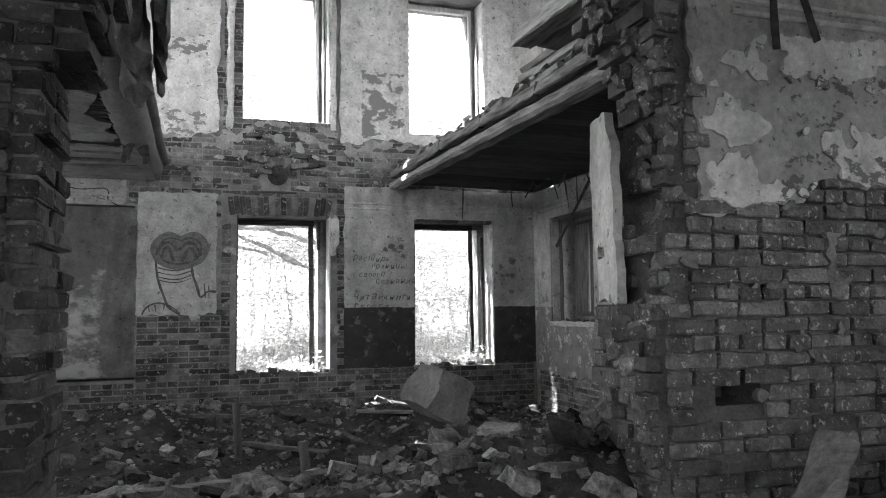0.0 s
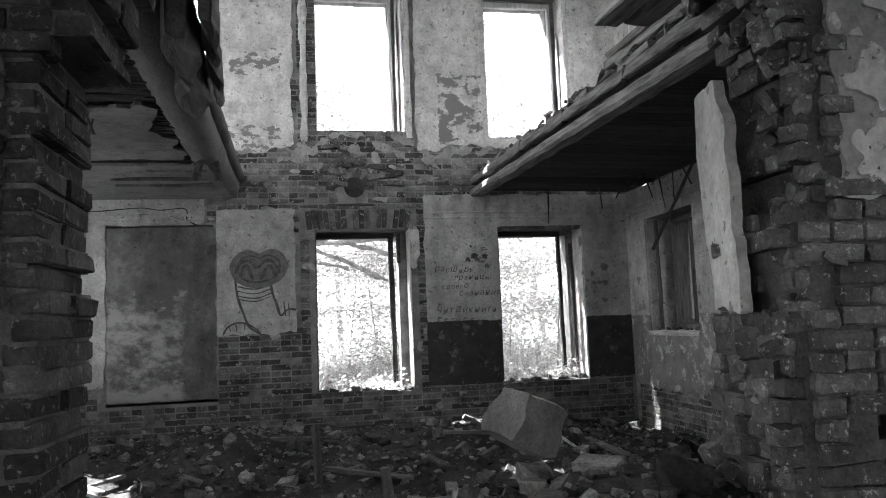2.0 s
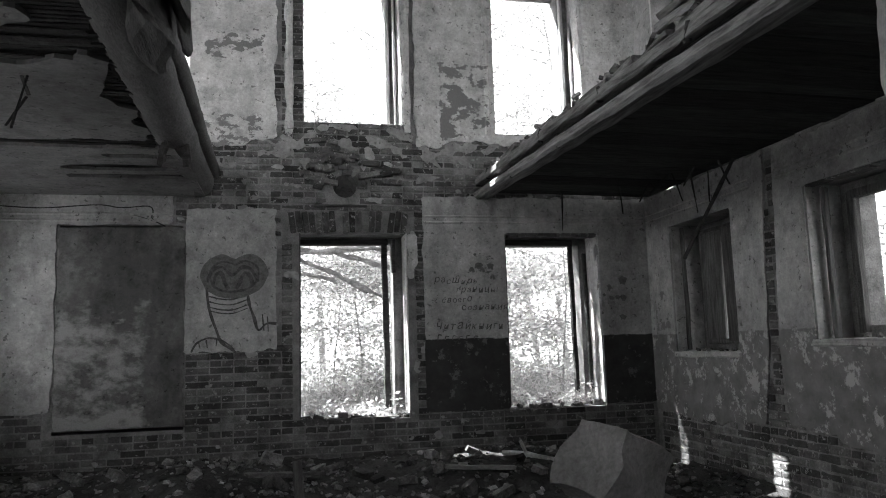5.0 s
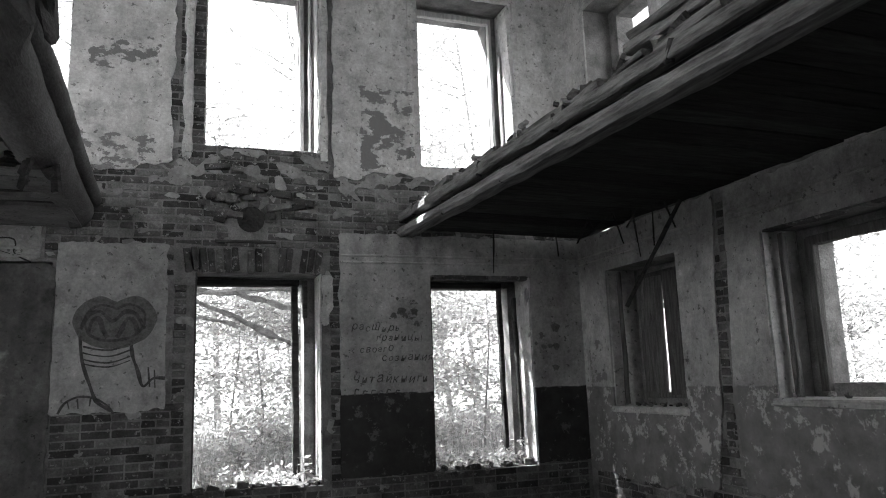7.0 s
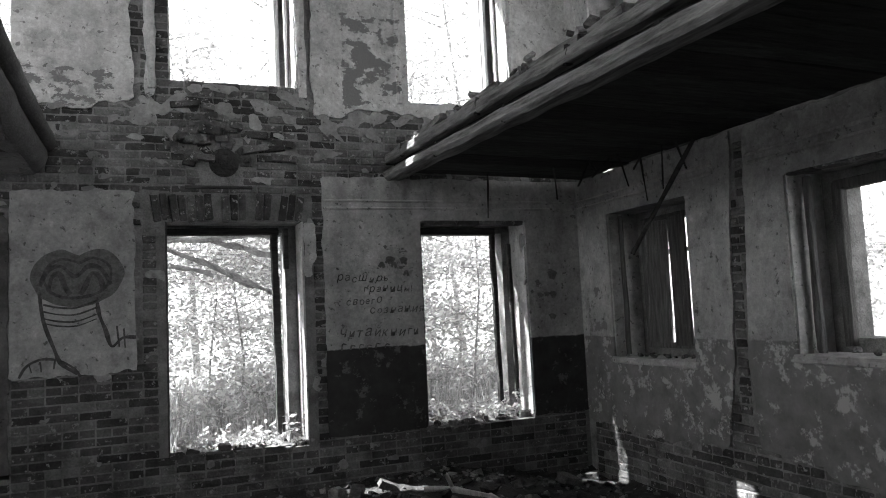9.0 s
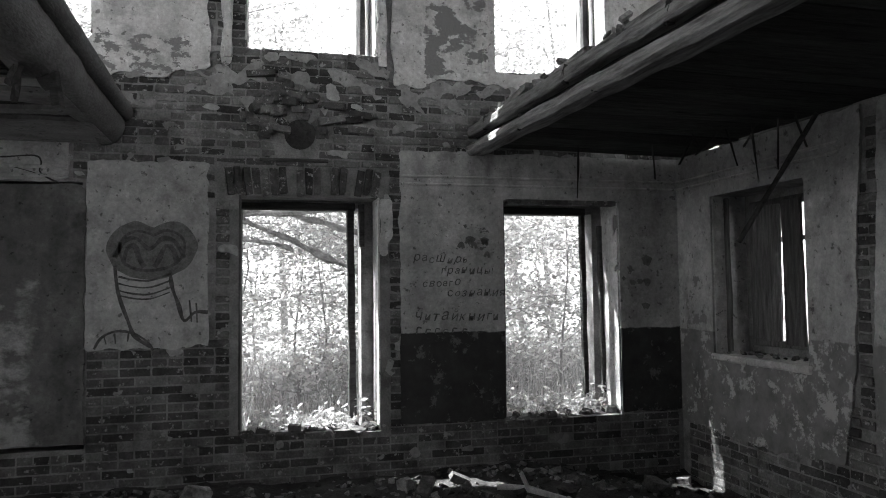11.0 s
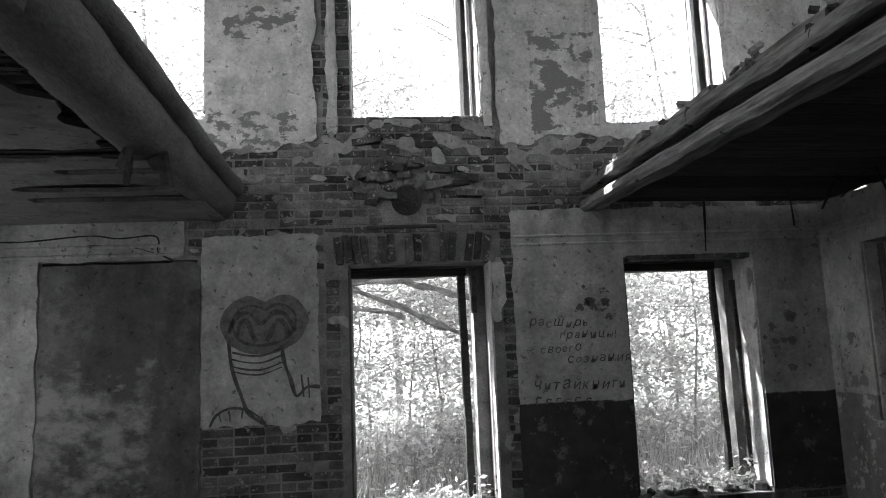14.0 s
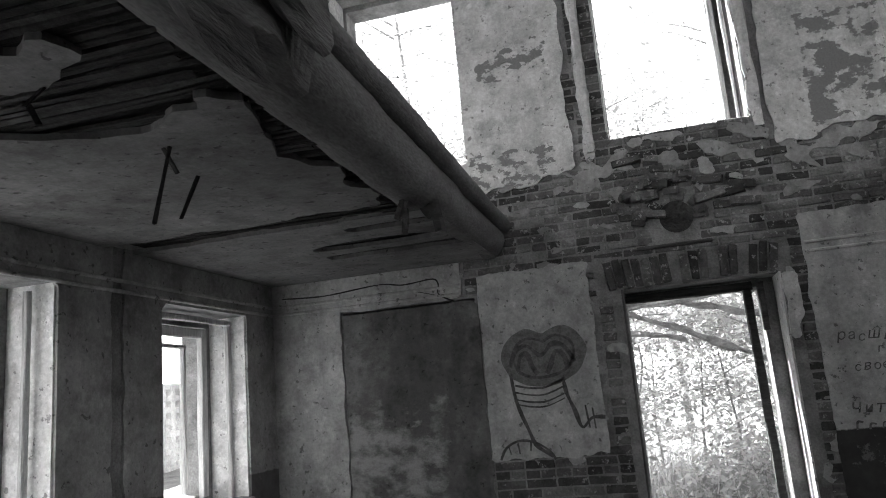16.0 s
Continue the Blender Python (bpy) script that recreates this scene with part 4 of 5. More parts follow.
for z in zs:
    e = pier_edge(z + 0.02)
    for yb in (3.18, 3.45):
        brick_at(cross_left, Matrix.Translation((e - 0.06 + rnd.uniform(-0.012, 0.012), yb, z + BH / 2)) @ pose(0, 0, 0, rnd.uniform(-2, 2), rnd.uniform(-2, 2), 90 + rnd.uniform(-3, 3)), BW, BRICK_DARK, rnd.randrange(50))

# the leaning slab of plaster that hangs on the broken end
def slab_field(u, v):
    far_side = 3.62 + 0.19 + 0.02 * math.sin(v * 6.0) - 0.06 * (1 - smooth(1.74, 1.90, v)) - u
    near_side = u - 3.62 + 0.18 - 0.10 * smooth(2.3, 2.54, v)
    return min(far_side, near_side, v - 1.57, 2.52 - v) + ragged(u, v, 0.035, 5.0, 2.0)


slab = sheet("plaster_slab", 3.35, 3.9, 1.47, 2.67, 0.02, slab_field, lambda u, v, d: (2.09 - d + 0.015 * (2.52 - v) + 0.25 * (u - 3.6), u - 0.11, v), 0.05, PL_SLAB, None, lump=0.02)
tagged(slab, "pale slab of loose plaster hanging on a broken brick wall end", "plaster slab")
for k, (x, z, l, t) in enumerate(((2.73, 2.77, 0.5, 1), (2.98, 2.83, 0.5, 20))):
    stick = thing("hanging_lath", "dark lath hanging down a plastered wall", "lath", "laths on the wall", (x, YC0 - 0.05, z))
    part("strip", beam_bm((0, 0, 0), (l * math.sin(radians(t)) * -1, 0, l), 0.03, 0.022, 6, 0.004, 0.004, k), WOOD_DARK, stick)


# ---- upper floor remains on the right ----
for k, (a, b, w, h) in enumerate((((2.46, 5.42, 3.64), (2.60, 3.66, 3.62), 0.20, 0.10), ((2.69, 5.42, 3.645), (2.83, 3.66, 3.625), 0.20, 0.09), ((2.50, 5.30, 3.735), (2.62, 3.66, 3.72), 0.16, 0.06),
                                   ((2.97, 6.45, 3.68), (3.02, 5.1, 3.66), 0.18, 0.07), ((2.93, 6.4, 3.755), (3.0, 5.0, 3.735), 0.12, 0.05))):
    p = thing("floor_plank", "broken weathered floor plank jutting from an upper floor", "plank", "planks on the upper floor")
    part("plank", beam_bm(a, b, w, h, 10, 0.012, 0.012, 40 + k * 3), WOOD, p)
dirt_top = thing("debris_on_floor", "dust and broken boards lying on an upper floor", "debris")
verts, faces = [], []
rnd = random.Random(77)
for k in range(500):
    y = rnd.uniform(4.0, 10.4)
    x = deck_x(y) + rnd.uniform(-0.03, 0.6)
    z = 3.58 + 0.08 * max(0, noise.noise(Vector((x, y * 1.5, 2)))) + rnd.uniform(-0.05, 0.02)
    s = [rnd.uniform(0.01, 0.045), rnd.uniform(0.015, 0.06), rnd.uniform(0.006, 0.025)]
    r = Euler((rnd.uniform(-1, 1), rnd.uniform(-1, 1), rnd.uniform(0, 6))).to_matrix()
    b = len(verts)
    verts += [Vector((x, y, z)) + r @ Vector((s[0] * i, s[1] * j, s[2] * q)) for i in (-1, 1) for j in (-1, 1) for q in (-1, 1)]
    faces += [tuple(b + q for q in f) for f in BOX_FACES]
tagged(link_mesh("scraps", verts, faces, RUBBLE, dirt_top), kind="stuff")
part("bedding", beam_bm((deck_x(10.4) + 0.55, 10.4, 3.52), (deck_x(3.7) + 0.55, 3.7, 3.50), 0.95, 0.2, 40, 0.04, 0.03, 9), DIRT, dirt_top, "packed earth and dust")

# reeds and laths that hang under the floor edge
reeds = [(4.2, 9.9, 0.35, 10), (4.45, 9.6, 0.28, -25), (4.5, 9.2, 0.35, 25), (4.6, 9.0, 0.5, 12), (4.62, 8.9, 0.25, -30), (4.3, 9.4, 0.2, 40), (4.66, 8.75, 0.42, 5), (3.6, 10.2, 0.5, 0), (4.55, 9.35, 0.3, -45), (4.7, 8.6, 0.3, 30)]
for k, (x, y, l, t) in enumerate(reeds):
    r = thing("hanging_reed", "thin reed hanging from a broken ceiling", "reed", "reeds under the upper floor", (x, y, 3.34))
    part("stem", beam_bm((0, 0, 0), (l * math.sin(radians(t)), 0.05, -l * math.cos(radians(t))), 0.013, 0.013, 6, 0.003, 0.008, k), LATH, r)
pole = thing("leaning_pole", "thin dark pole hanging from a broken floor", "pole", place=(4.78, 8.45, 3.3))
part("pole", beam_bm((0, 0, 0), (-0.25, 0.65, -0.95), 0.035, 0.035, 8, 0.008, 0.006, 3), WOOD_DARK, pole)

# torn felt that hangs from the log
rnd = random.Random(88)
for k in range(6):
    y = rnd.uniform(8.15, 8.5)
    shred = thing("felt_shred", "torn strip of felt hanging from a log", "felt", "felt on the log", (log_x(y) - 0.12 + rnd.uniform(0, 0.2), y, 3.3))
    l = rnd.uniform(0.08, 0.2)
    part("strip", beam_bm((0, 0, 0), (rnd.uniform(-0.05, 0.05), rnd.uniform(-0.05, 0.05), -l), rnd.uniform(0.03, 0.09), 0.012, 8, 0.003, 0.03, k), WOOD_DARK, shred)

# ---- laths under the left ceiling ----
laths = thing("torn_laths", "torn laths bare where ceiling plaster fell", "laths")
rnd = random.Random(17)
for k in range(120):
    y = YN + 0.3 + k * 0.056
    x1 = log_x(y) - 0.08 + rnd.uniform(-0.12, 0.06)
    if 8.15 < y < 8.65:
        x0 = WX0 + 0.05 + (y - 8.15) * 0.4
    elif 8.65 < y < 10.0:
        x0 = -1.85
    elif 5.1 < y < 6.9:
        x0 = -2.4 + rnd.uniform(-0.1, 0.1)
    else:
        x0 = -1.35 + rnd.uniform(-0.25, 0.1)
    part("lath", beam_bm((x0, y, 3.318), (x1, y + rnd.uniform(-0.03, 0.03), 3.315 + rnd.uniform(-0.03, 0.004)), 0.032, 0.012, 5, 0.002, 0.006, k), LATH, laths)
for k in range(7):
    x, y = rnd.uniform(-2.0, -1.0), rnd.uniform(5.6, 7.6)
    l = rnd.uniform(0.15, 0.4)
    part("lath", beam_bm((x, y, 3.3), (x + rnd.uniform(-0.25, 0.25), y + rnd.uniform(-0.1, 0.1), 3.3 - l * rnd.uniform(0.3, 1)), 0.022, 0.010, 4, 0.002, 0.004, k), LATH, laths)


# ---- drawing and writing on the plaster ----
def stroke(name, pts, width, material, parent, seed=0):
    """A painted stroke along points on the far wall."""
    fine = []
    for i in range(len(pts) - 1):
        p0, p1, p2, p3 = (Vector(pts[max(0, min(len(pts) - 1, i + q))]) for q in (-1, 0, 1, 2))
        for k in range(6):
            t = k / 6
            fine.append(0.5 * ((2 * p1) + (p2 - p0) * t + (2 * p0 - 5 * p1 + 4 * p2 - p3) * t * t + (3 * p1 - p0 - 3 * p2 + p3) * t ** 3))
    fine.append(Vector(pts[-1]))
    verts, faces = [], []
    for i, p in enumerate(fine):
        d = (fine[min(i + 1, len(fine) - 1)] - fine[max(i - 1, 0)])
        nrm = Vector((-d.y, d.x)).normalized() if d.length else Vector((0, 1))
        w = width * (0.75 + 0.5 * noise.noise(Vector((p.x * 9, p.y * 9, seed))) + 0.1)
        verts += [far(*(p + nrm * w / 2), 0.0285), far(*(p - nrm * w / 2), 0.0285)]
        if i:
            k = 2 * i
            faces.append((k - 2, k, k + 1, k - 1))
    return link_mesh(name, verts, faces, material, parent)


INK_HEART = rough_mat("spray_paint", 0.05, 0.14, 14.0, 60.0, strength=0.1)
def lowered(points):
    """The drawing hangs a little lower on the wall, its head most."""
    return [(x * 0.95 + 0.015, z - 0.02 - 0.06 * min(1.0, max(0.0, (z - 1.6) / 0.45))) for x, z in points]


art = thing("graffiti_drawing", "faint dark spray drawing of a heart on a stem", "graffiti")
lobe = lowered([(-0.60, 2.28), (-0.66, 2.44), (-0.60, 2.58), (-0.46, 2.65), (-0.30, 2.61), (-0.28, 2.60), (-0.14, 2.66), (0.02, 2.60), (0.07, 2.47), (0.02, 2.33), (-0.10, 2.24), (-0.28, 2.20), (-0.46, 2.21), (-0.60, 2.28)])
fill = [far(x, z, 0.0275) for x, z in lobe[:-1]]
link_mesh("shading", fill, [tuple(range(len(fill)))], PAINT_SOFT, art)
stroke("outline", lobe, 0.055, PAINT_SOFT, art, 1)
inner = [(-0.28 + (x + 0.28) * 0.78, 2.34 + (z - 2.34) * 0.76) for x, z in lobe]
stroke("outline", inner, 0.028, INK_HEART, art, 2)
for k, (shape, w) in enumerate((([(-0.57, 2.28), (-0.50, 2.42), (-0.40, 2.45), (-0.29, 2.36), (-0.18, 2.45), (-0.08, 2.42), (0.0, 2.28)], 0.045),
                               ([(-0.50, 2.24), (-0.47, 2.36), (-0.41, 2.38), (-0.37, 2.27), (-0.33, 2.20)], 0.05),
                               ([(-0.06, 2.24), (-0.10, 2.36), (-0.16, 2.38), (-0.21, 2.27), (-0.25, 2.20)], 0.05))):
    stroke("scribble", shape, w, INK_HEART, art, k)
stroke("stem_line", [(-0.57, 2.22), (-0.54, 1.98), (-0.46, 1.74), (-0.40, 1.60), (-0.27, 1.51)], 0.034, INK_HEART, art, 5)
stroke("stem_line", [(-0.12, 2.17), (-0.10, 2.02), (-0.05, 1.88), (0.0, 1.73), (0.09, 1.80), (0.2, 1.80)], 0.034, INK_HEART, art, 6)
for z, w in ((2.12, 0.02), (2.06, 0.018), (2.0, 0.016), (1.96, 0.014)):
    stroke("ripple", [(-0.54, z), (-0.42, z - 0.03), (-0.28, z - 0.035), (-0.12, z + 0.02)], w, INK_HEART, art, z)
stroke("arc", lowered([(-0.78, 1.52), (-0.72, 1.62), (-0.60, 1.68), (-0.46, 1.66), (-0.34, 1.58), (-0.28, 1.5)]), 0.022, INK_HEART, art, 8)
for a, b in (((-0.68, 1.56), (-0.70, 1.64)), ((-0.60, 1.56), (-0.61, 1.66)), ((-0.5, 1.58), (-0.49, 1.67)), ((0.03, 1.98), (0.05, 1.76)), ((0.09, 1.95), (0.10, 1.75))):
    stroke("tick", lowered([a, b]), 0.015, INK_HEART, art, 9)

cracks = thing("plaster_crack", "dark crack running through cornice plaster", "crack")
stroke("crack", [(-2.75, 3.14), (-2.3, 3.12), (-1.75, 3.16), (-1.5, 3.13), (-1.22, 3.15), (-1.16, 3.10), (-1.17, 3.02), (-1.12, 2.97), (-1.02, 2.92)], 0.016, DIRT, cracks, 3)
stroke("crack", [(-1.75, 3.08), (-1.6, 3.07), (-1.42, 3.06), (-1.2, 3.0)], 0.008, DIRT, cracks, 4)
words = thing("wall_writing", "faded dark handwritten words on plaster", "writing")


def write(text, x, z, size, tilt=0.0, dim=PAINT):
    """Writes letter by letter, each a little off the line."""
    rnd = random.Random(text)
    for letter in text:
        cu = bpy.data.curves.new("letter", "FONT")
        cu.body, cu.size, cu.shear, cu.resolution_u = letter, size * rnd.uniform(0.75, 1.05), rnd.uniform(0.1, 0.4), 3
        cu.offset = 0.0004
        ob = bpy.data.objects.new("letter", cu)
        scene.collection.objects.link(ob)
        me = bpy.data.meshes.new_from_object(ob.evaluated_get(bpy.context.evaluated_depsgraph_get()))
        bpy.data.objects.remove(ob)
        wide = max([v.co.x for v in me.vertices], default=size * 0.3)
        me.materials.clear()
        me.materials.append(dim)
        me.transform(Matrix.Translation(far(x, z + rnd.uniform(-0.008, 0.008), 0.0285)) @ pose(0, 0, 0, 90, 0, 0) @ pose(0, 0, 0, 0, 0, tilt + rnd.uniform(-6, 6)))
        x += wide + size * 0.07
        z += math.tan(radians(tilt)) * wide
        if len(me.polygons):
            o = new("letter", me)
            o.parent = words


INK = rough_mat("faded_ink", 0.05, 0.19, 16.0, 60.0, strength=0.1)
write("расширь", 2.05, 2.245, 0.115, -2, INK)
write("границы!", 2.32, 2.125, 0.105, 0, INK)
write(": своего", 2.06, 2.0, 0.115, 2, INK)
write("сознания", 2.38, 1.915, 0.115, -1, INK)
write("читай", 2.05, 1.685, 0.14, 0, INK)
write("книги", 2.49, 1.68, 0.13, 0, INK)
for k, (x, tall) in enumerate(((2.08, 0.06), (2.17, 0.04), (2.26, 0.045), (2.34, 0.035), (2.43, 0.045), (2.53, 0.035))):
    stroke("worn_letter", [(x, 1.56), (x + 0.012, 1.56 + tall), (x + 0.05, 1.56 + tall * 0.9)], 0.016, INK, words, k)
for k, (x, z) in enumerate(((2.50, 2.38), (2.57, 2.42), (2.63, 2.38), (2.74, 2.41), (2.76, 2.29))):
    stroke("blot", [(x, z), (x + 0.03, z + 0.04), (x + 0.05, z - 0.01)], 0.035, PAINT_SOFT, words, k)


stains = thing("wall_stains", "round faded dark blots on plaster", "stains")
for k, (x, z, w) in enumerate(((4.50, 2.24, 0.10), (4.34, 2.02, 0.06), (4.42, 2.03, 0.06), (4.50, 2.02, 0.07), (4.48, 1.78, 0.08), (2.62, 2.44, 0.08), (2.76, 2.44, 0.07))):
    stroke("blot", [(x - w * 0.45, z), (x, z + 0.012), (x + w * 0.45, z - 0.008)], w, PAINT_SOFT, stains, k)

# ---- rubble ----
rnd = random.Random(44)
broken = [brick_mesh(l, s, BH, 0.12) for l, s in ((0.25, 1), (0.17, 2), (0.12, 3), (0.2, 4))]
for me in broken:
    me.materials.append(RUBBLE)
lumps = [chunk_mesh(s, 0.16, RUBBLE, sh) for s, sh in ((1, (1, 0.8, 0.6)), (2, (1.2, 0.8, 0.7)), (3, (0.9, 0.9, 0.8)), (4, (1.4, 0.8, 0.4)), (5, (1, 1, 0.5)))]


def scatter_spot():
    while True:
        if rnd.random() < 0.6:
            x, y = rnd.uniform(-0.9, 3.2), rnd.uniform(3.5, 7.5)
        else:
            x, y = rnd.uniform(-2.7, 4.7), rnd.uniform(5.5, 10.3)
        if YC0 - 0.3 < y < YC1 + 0.25 and (x < 0.0 or x > 2.1):
            continue
        # leave the line walked free of large pieces
        if y < 4.6 and 0.1 < x < 1.3:
            continue
        return x, y


for k in range(330):
    x, y = scatter_spot()
    is_brick = rnd.random() < 0.45
    me = rnd.choice(broken if is_brick else lumps)
    s = 1.0 if is_brick else rnd.uniform(0.5, 1.25)
    name = "brick_fragment" if is_brick else "rubble_lump"
    ob = new(name, me)
    tagged(ob, "loose broken brick lying on dirt" if is_brick else "grey lump of fallen masonry on dirt", "brick" if is_brick else "rubble", "loose bricks" if is_brick else "masonry lumps")
    ob.matrix_basis = pose(x, y, ground_z(x, y) + (0.025 if is_brick else 0.04 * s), rnd.uniform(-25, 25), rnd.uniform(-25, 25), rnd.uniform(0, 360)) @ Matrix.Diagonal((s, s, s, 1))
for k, (x, y, s, a) in enumerate(((1.85, 3.15, 1.1, 20), (2.0, 2.75, 1.2, 60), (1.65, 2.9, 1.0, 100), (2.15, 2.55, 1.3, 140), (1.8, 3.5, 1.3, 75), (1.5, 3.35, 0.9, 10), (2.3, 2.85, 1.2, 35), (1.95, 2.5, 0.8, 80), (2.15, 3.9, 1.2, 15), (1.8, 4.6, 1.1, 50), (1.2, 4.9, 1.0, 95), (2.85, 2.55, 1.3, 5), (0.0, 4.3, 1.0, 30), (-0.4, 4.0, 1.2, 70))):
    ob = new("rubble_lump", lumps[k % 5])
    tagged(ob, "large grey lump of fallen masonry on dirt", "rubble", "masonry lumps")
    ob.matrix_basis = pose(x, y, ground_z(x, y) + 0.05 * s, 15, 20, a) @ Matrix.Diagonal((s, s, s, 1))
verts, faces = [], []
for k in range(9000):
    x, y = (rnd.uniform(-2.8, 4.8), rnd.uniform(3.4, 10.5)) if k % 3 else (rnd.uniform(-0.8, 3.0), rnd.uniform(1.5, 6.5))
    if YC0 < y < YC1 and (x < -0.15 or x > 2.3):
        continue
    s = rnd.uniform(0.006, 0.035) * (1.5 if rnd.random() < 0.1 else 1)
    c = Vector((x, y, ground_z(x, y) + s * 0.2))
    r = Euler((rnd.uniform(-0.6, 0.6), rnd.uniform(-0.6, 0.6), rnd.uniform(0, 6))).to_matrix()
    b = len(verts)
    d = (s, s * rnd.uniform(0.4, 1.6), s * rnd.uniform(0.2, 0.6))
    verts += [c + r @ Vector((d[0] * i * rnd.uniform(0.6, 1), d[1] * j * rnd.uniform(0.6, 1), d[2] * q)) for i in (-1, 1) for j in (-1, 1) for q in (-1, 1)]
    faces += [tuple(b + q for q in f) for f in BOX_FACES]
tagged(link_mesh("debris", verts, faces, RUBBLE), "small broken brick, mortar and splinters strewn on dirt", "debris", "", "stuff")

bm = bmesh.new()
bmesh.ops.create_cube(bm, size=1.0)
bmesh.ops.subdivide_edges(bm, edges=bm.edges[:], cuts=7, use_grid_fill=True)
for v in bm.verts:
    c = v.co.copy()
    c = Vector((c.x * 0.36, c.y * 0.30, c.z * (0.36 - 0.12 * max(0, c.x))))
    c *= 1 - 0.22 * max(0.0, (abs(v.co.x) + abs(v.co.y) + abs(v.co.z) - 0.95))
    v.co = c + noise.noise_vector(c * 5) * 0.05 + noise.noise_vector(c * 22) * 0.008
me = bpy.data.meshes.new("masonry_block")
bm.to_mesh(me)
bm.free()
me.materials.append(ROCK)
boulder = new("masonry_block", me)
boulder.matrix_basis = pose(1.41, 4.31, 1.05, 12, 24, 35) @ Matrix.Diagonal((0.88, 0.85, 0.74, 1))
tagged(boulder, "large angular block of grey masonry on a rubble heap", "block")

planks = [(2.05, 3.55, 0.9, 25, 0.13), (2.3, 4.4, 1.6, 60, 0.16), (1.9, 4.9, 1.3, 50, 0.14), (-0.2, 5.0, 1.5, 40, 0.11), (-0.6, 4.6, 1.1, 55, 0.10), (0.4, 5.8, 1.0, 30, 0.09), (2.9, 5.6, 1.4, 140, 0.13), (3.3, 6.4, 1.2, 20, 0.11),
          (0.9, 8.2, 0.9, 160, 0.10), (1.8, 7.4, 1.0, 10, 0.09), (-1.4, 6.0, 1.2, 70, 0.12), (0.3, 9.3, 0.8, 25, 0.12), (3.6, 8.5, 1.0, 100, 0.1), (2.2, 9.2, 0.7, 170, 0.09), (-1.9, 8.4, 1.0, 30, 0.1), (1.2, 6.6, 0.8, 115, 0.08)]
for k, (x, y, l, a, w) in enumerate(planks):
    p = thing("loose_plank", "weathered loose plank lying on rubble", "plank", "planks on the rubble")
    dx, dy = math.cos(radians(a)) * l / 2, math.sin(radians(a)) * l / 2
    A, B = Vector((x - dx, y - dy, ground_z(x - dx, y - dy) + 0.05)), Vector((x + dx, y + dy, ground_z(x + dx, y + dy) + 0.06))
    part("board", beam_bm(A, B, w, 0.035, 10, 0.005, 0.010, k * 7), WOOD_X, p)
timber = thing("charred_timber", "dark charred timber lying across the rubble", "timber")
part("timber", beam_bm((1.6, 3.75, ground_z(1.6, 3.75) + 0.03), (2.7, 5.6, ground_z(2.7, 5.6) + 0.10), 0.17, 0.07, 16, 0.015, 0.02, 12), WOOD_DARK, timber)
timber = thing("charred_timber", "dark fallen timbers beside a brick wall", "timber")
part("timber", beam_bm((2.65, 2.75, 0.56), (4.1, 2.3, 1.10), 0.15, 0.14, 12, 0.02, 0.02, 14), WOOD_DARK, timber)
timber = thing("split_log", "pale split log leaning on a rubble heap", "log")
part("log", beam_bm((2.3, 2.62, 0.50), (2.8, 2.8, 0.94), 0.17, 0.10, 12, 0.03, 0.03, 15), WOOD_X, timber)
stump = thing("pipe_stub", "short pale pipe stub standing in rubble", "pipe", place=(1.05, 7.6, ground_z(1.05, 7.6)))
part("pipe", beam_bm((0, 0, -0.05), (-0.04, 0, 0.3), 0.1, 0.1, 6, 0.01, 0.008, 2, True), ROCK, stump)

# pale wood stands in for sun that misses this spot
limb = thing("fallen_branch", "pale branch lying on a dirt floor, sunlight put into its tone", "branch")
run = [(2.55, 9.62), (2.78, 9.56), (3.04, 9.30), (3.12, 9.0), (3.19, 8.6), (3.17, 8.2)]
for k in range(5):
    A, B = (Vector((x, y, ground_z(x, y) + 0.07)) for x, y in run[k:k + 2])
    rounded(part("wood", beam_bm(A, B, 0.05 - 0.004 * k, 0.05 - 0.004 * k, 5, 0.01, 0.012, k, True), PALE, limb))
rounded(part("twig", beam_bm(Vector((2.80, 9.56, ground_z(2.8, 9.56) + 0.07)), Vector((2.72, 9.5, ground_z(2.72, 9.5) + 0.22)), 0.03, 0.03, 4, 0.006, 0.01, 9, True), PALE, limb))
upright = thing("upright_board", "narrow grey board standing in rubble", "board", place=(0.41, 8.0, ground_z(0.41, 8.0)))
part("board", box_bm(0.07, 0.03, 0.62, 0.004, 0.006, 5, 3, Matrix.Translation((0, 0, 0.26)) @ pose(0, 0, 0, 3, -4, 15)), WOOD_Z, upright)

# crumbs on the window sills
for put, holes in ((east, EAST_IN[:2]), (far, FAR_IN[:2])):
    for h in holes:
        for k in range(14):
            ob = new("sill_crumb", rnd.choice(lumps))
            s = rnd.uniform(0.15, 0.4)
            ob.matrix_basis = Matrix.Translation(put(rnd.uniform(h[0] + 0.05, h[1] - 0.05), h[2] + 0.02 + 0.03 * s, -rnd.uniform(0.03, 0.28))) @ pose(0, 0, 0, rnd.uniform(0, 40), rnd.uniform(0, 40), rnd.uniform(0, 360)) @ Matrix.Diagonal((s, s, s, 1))
            tagged(ob, "small masonry crumb lying on a window sill", "rubble", "crumbs on the sills")


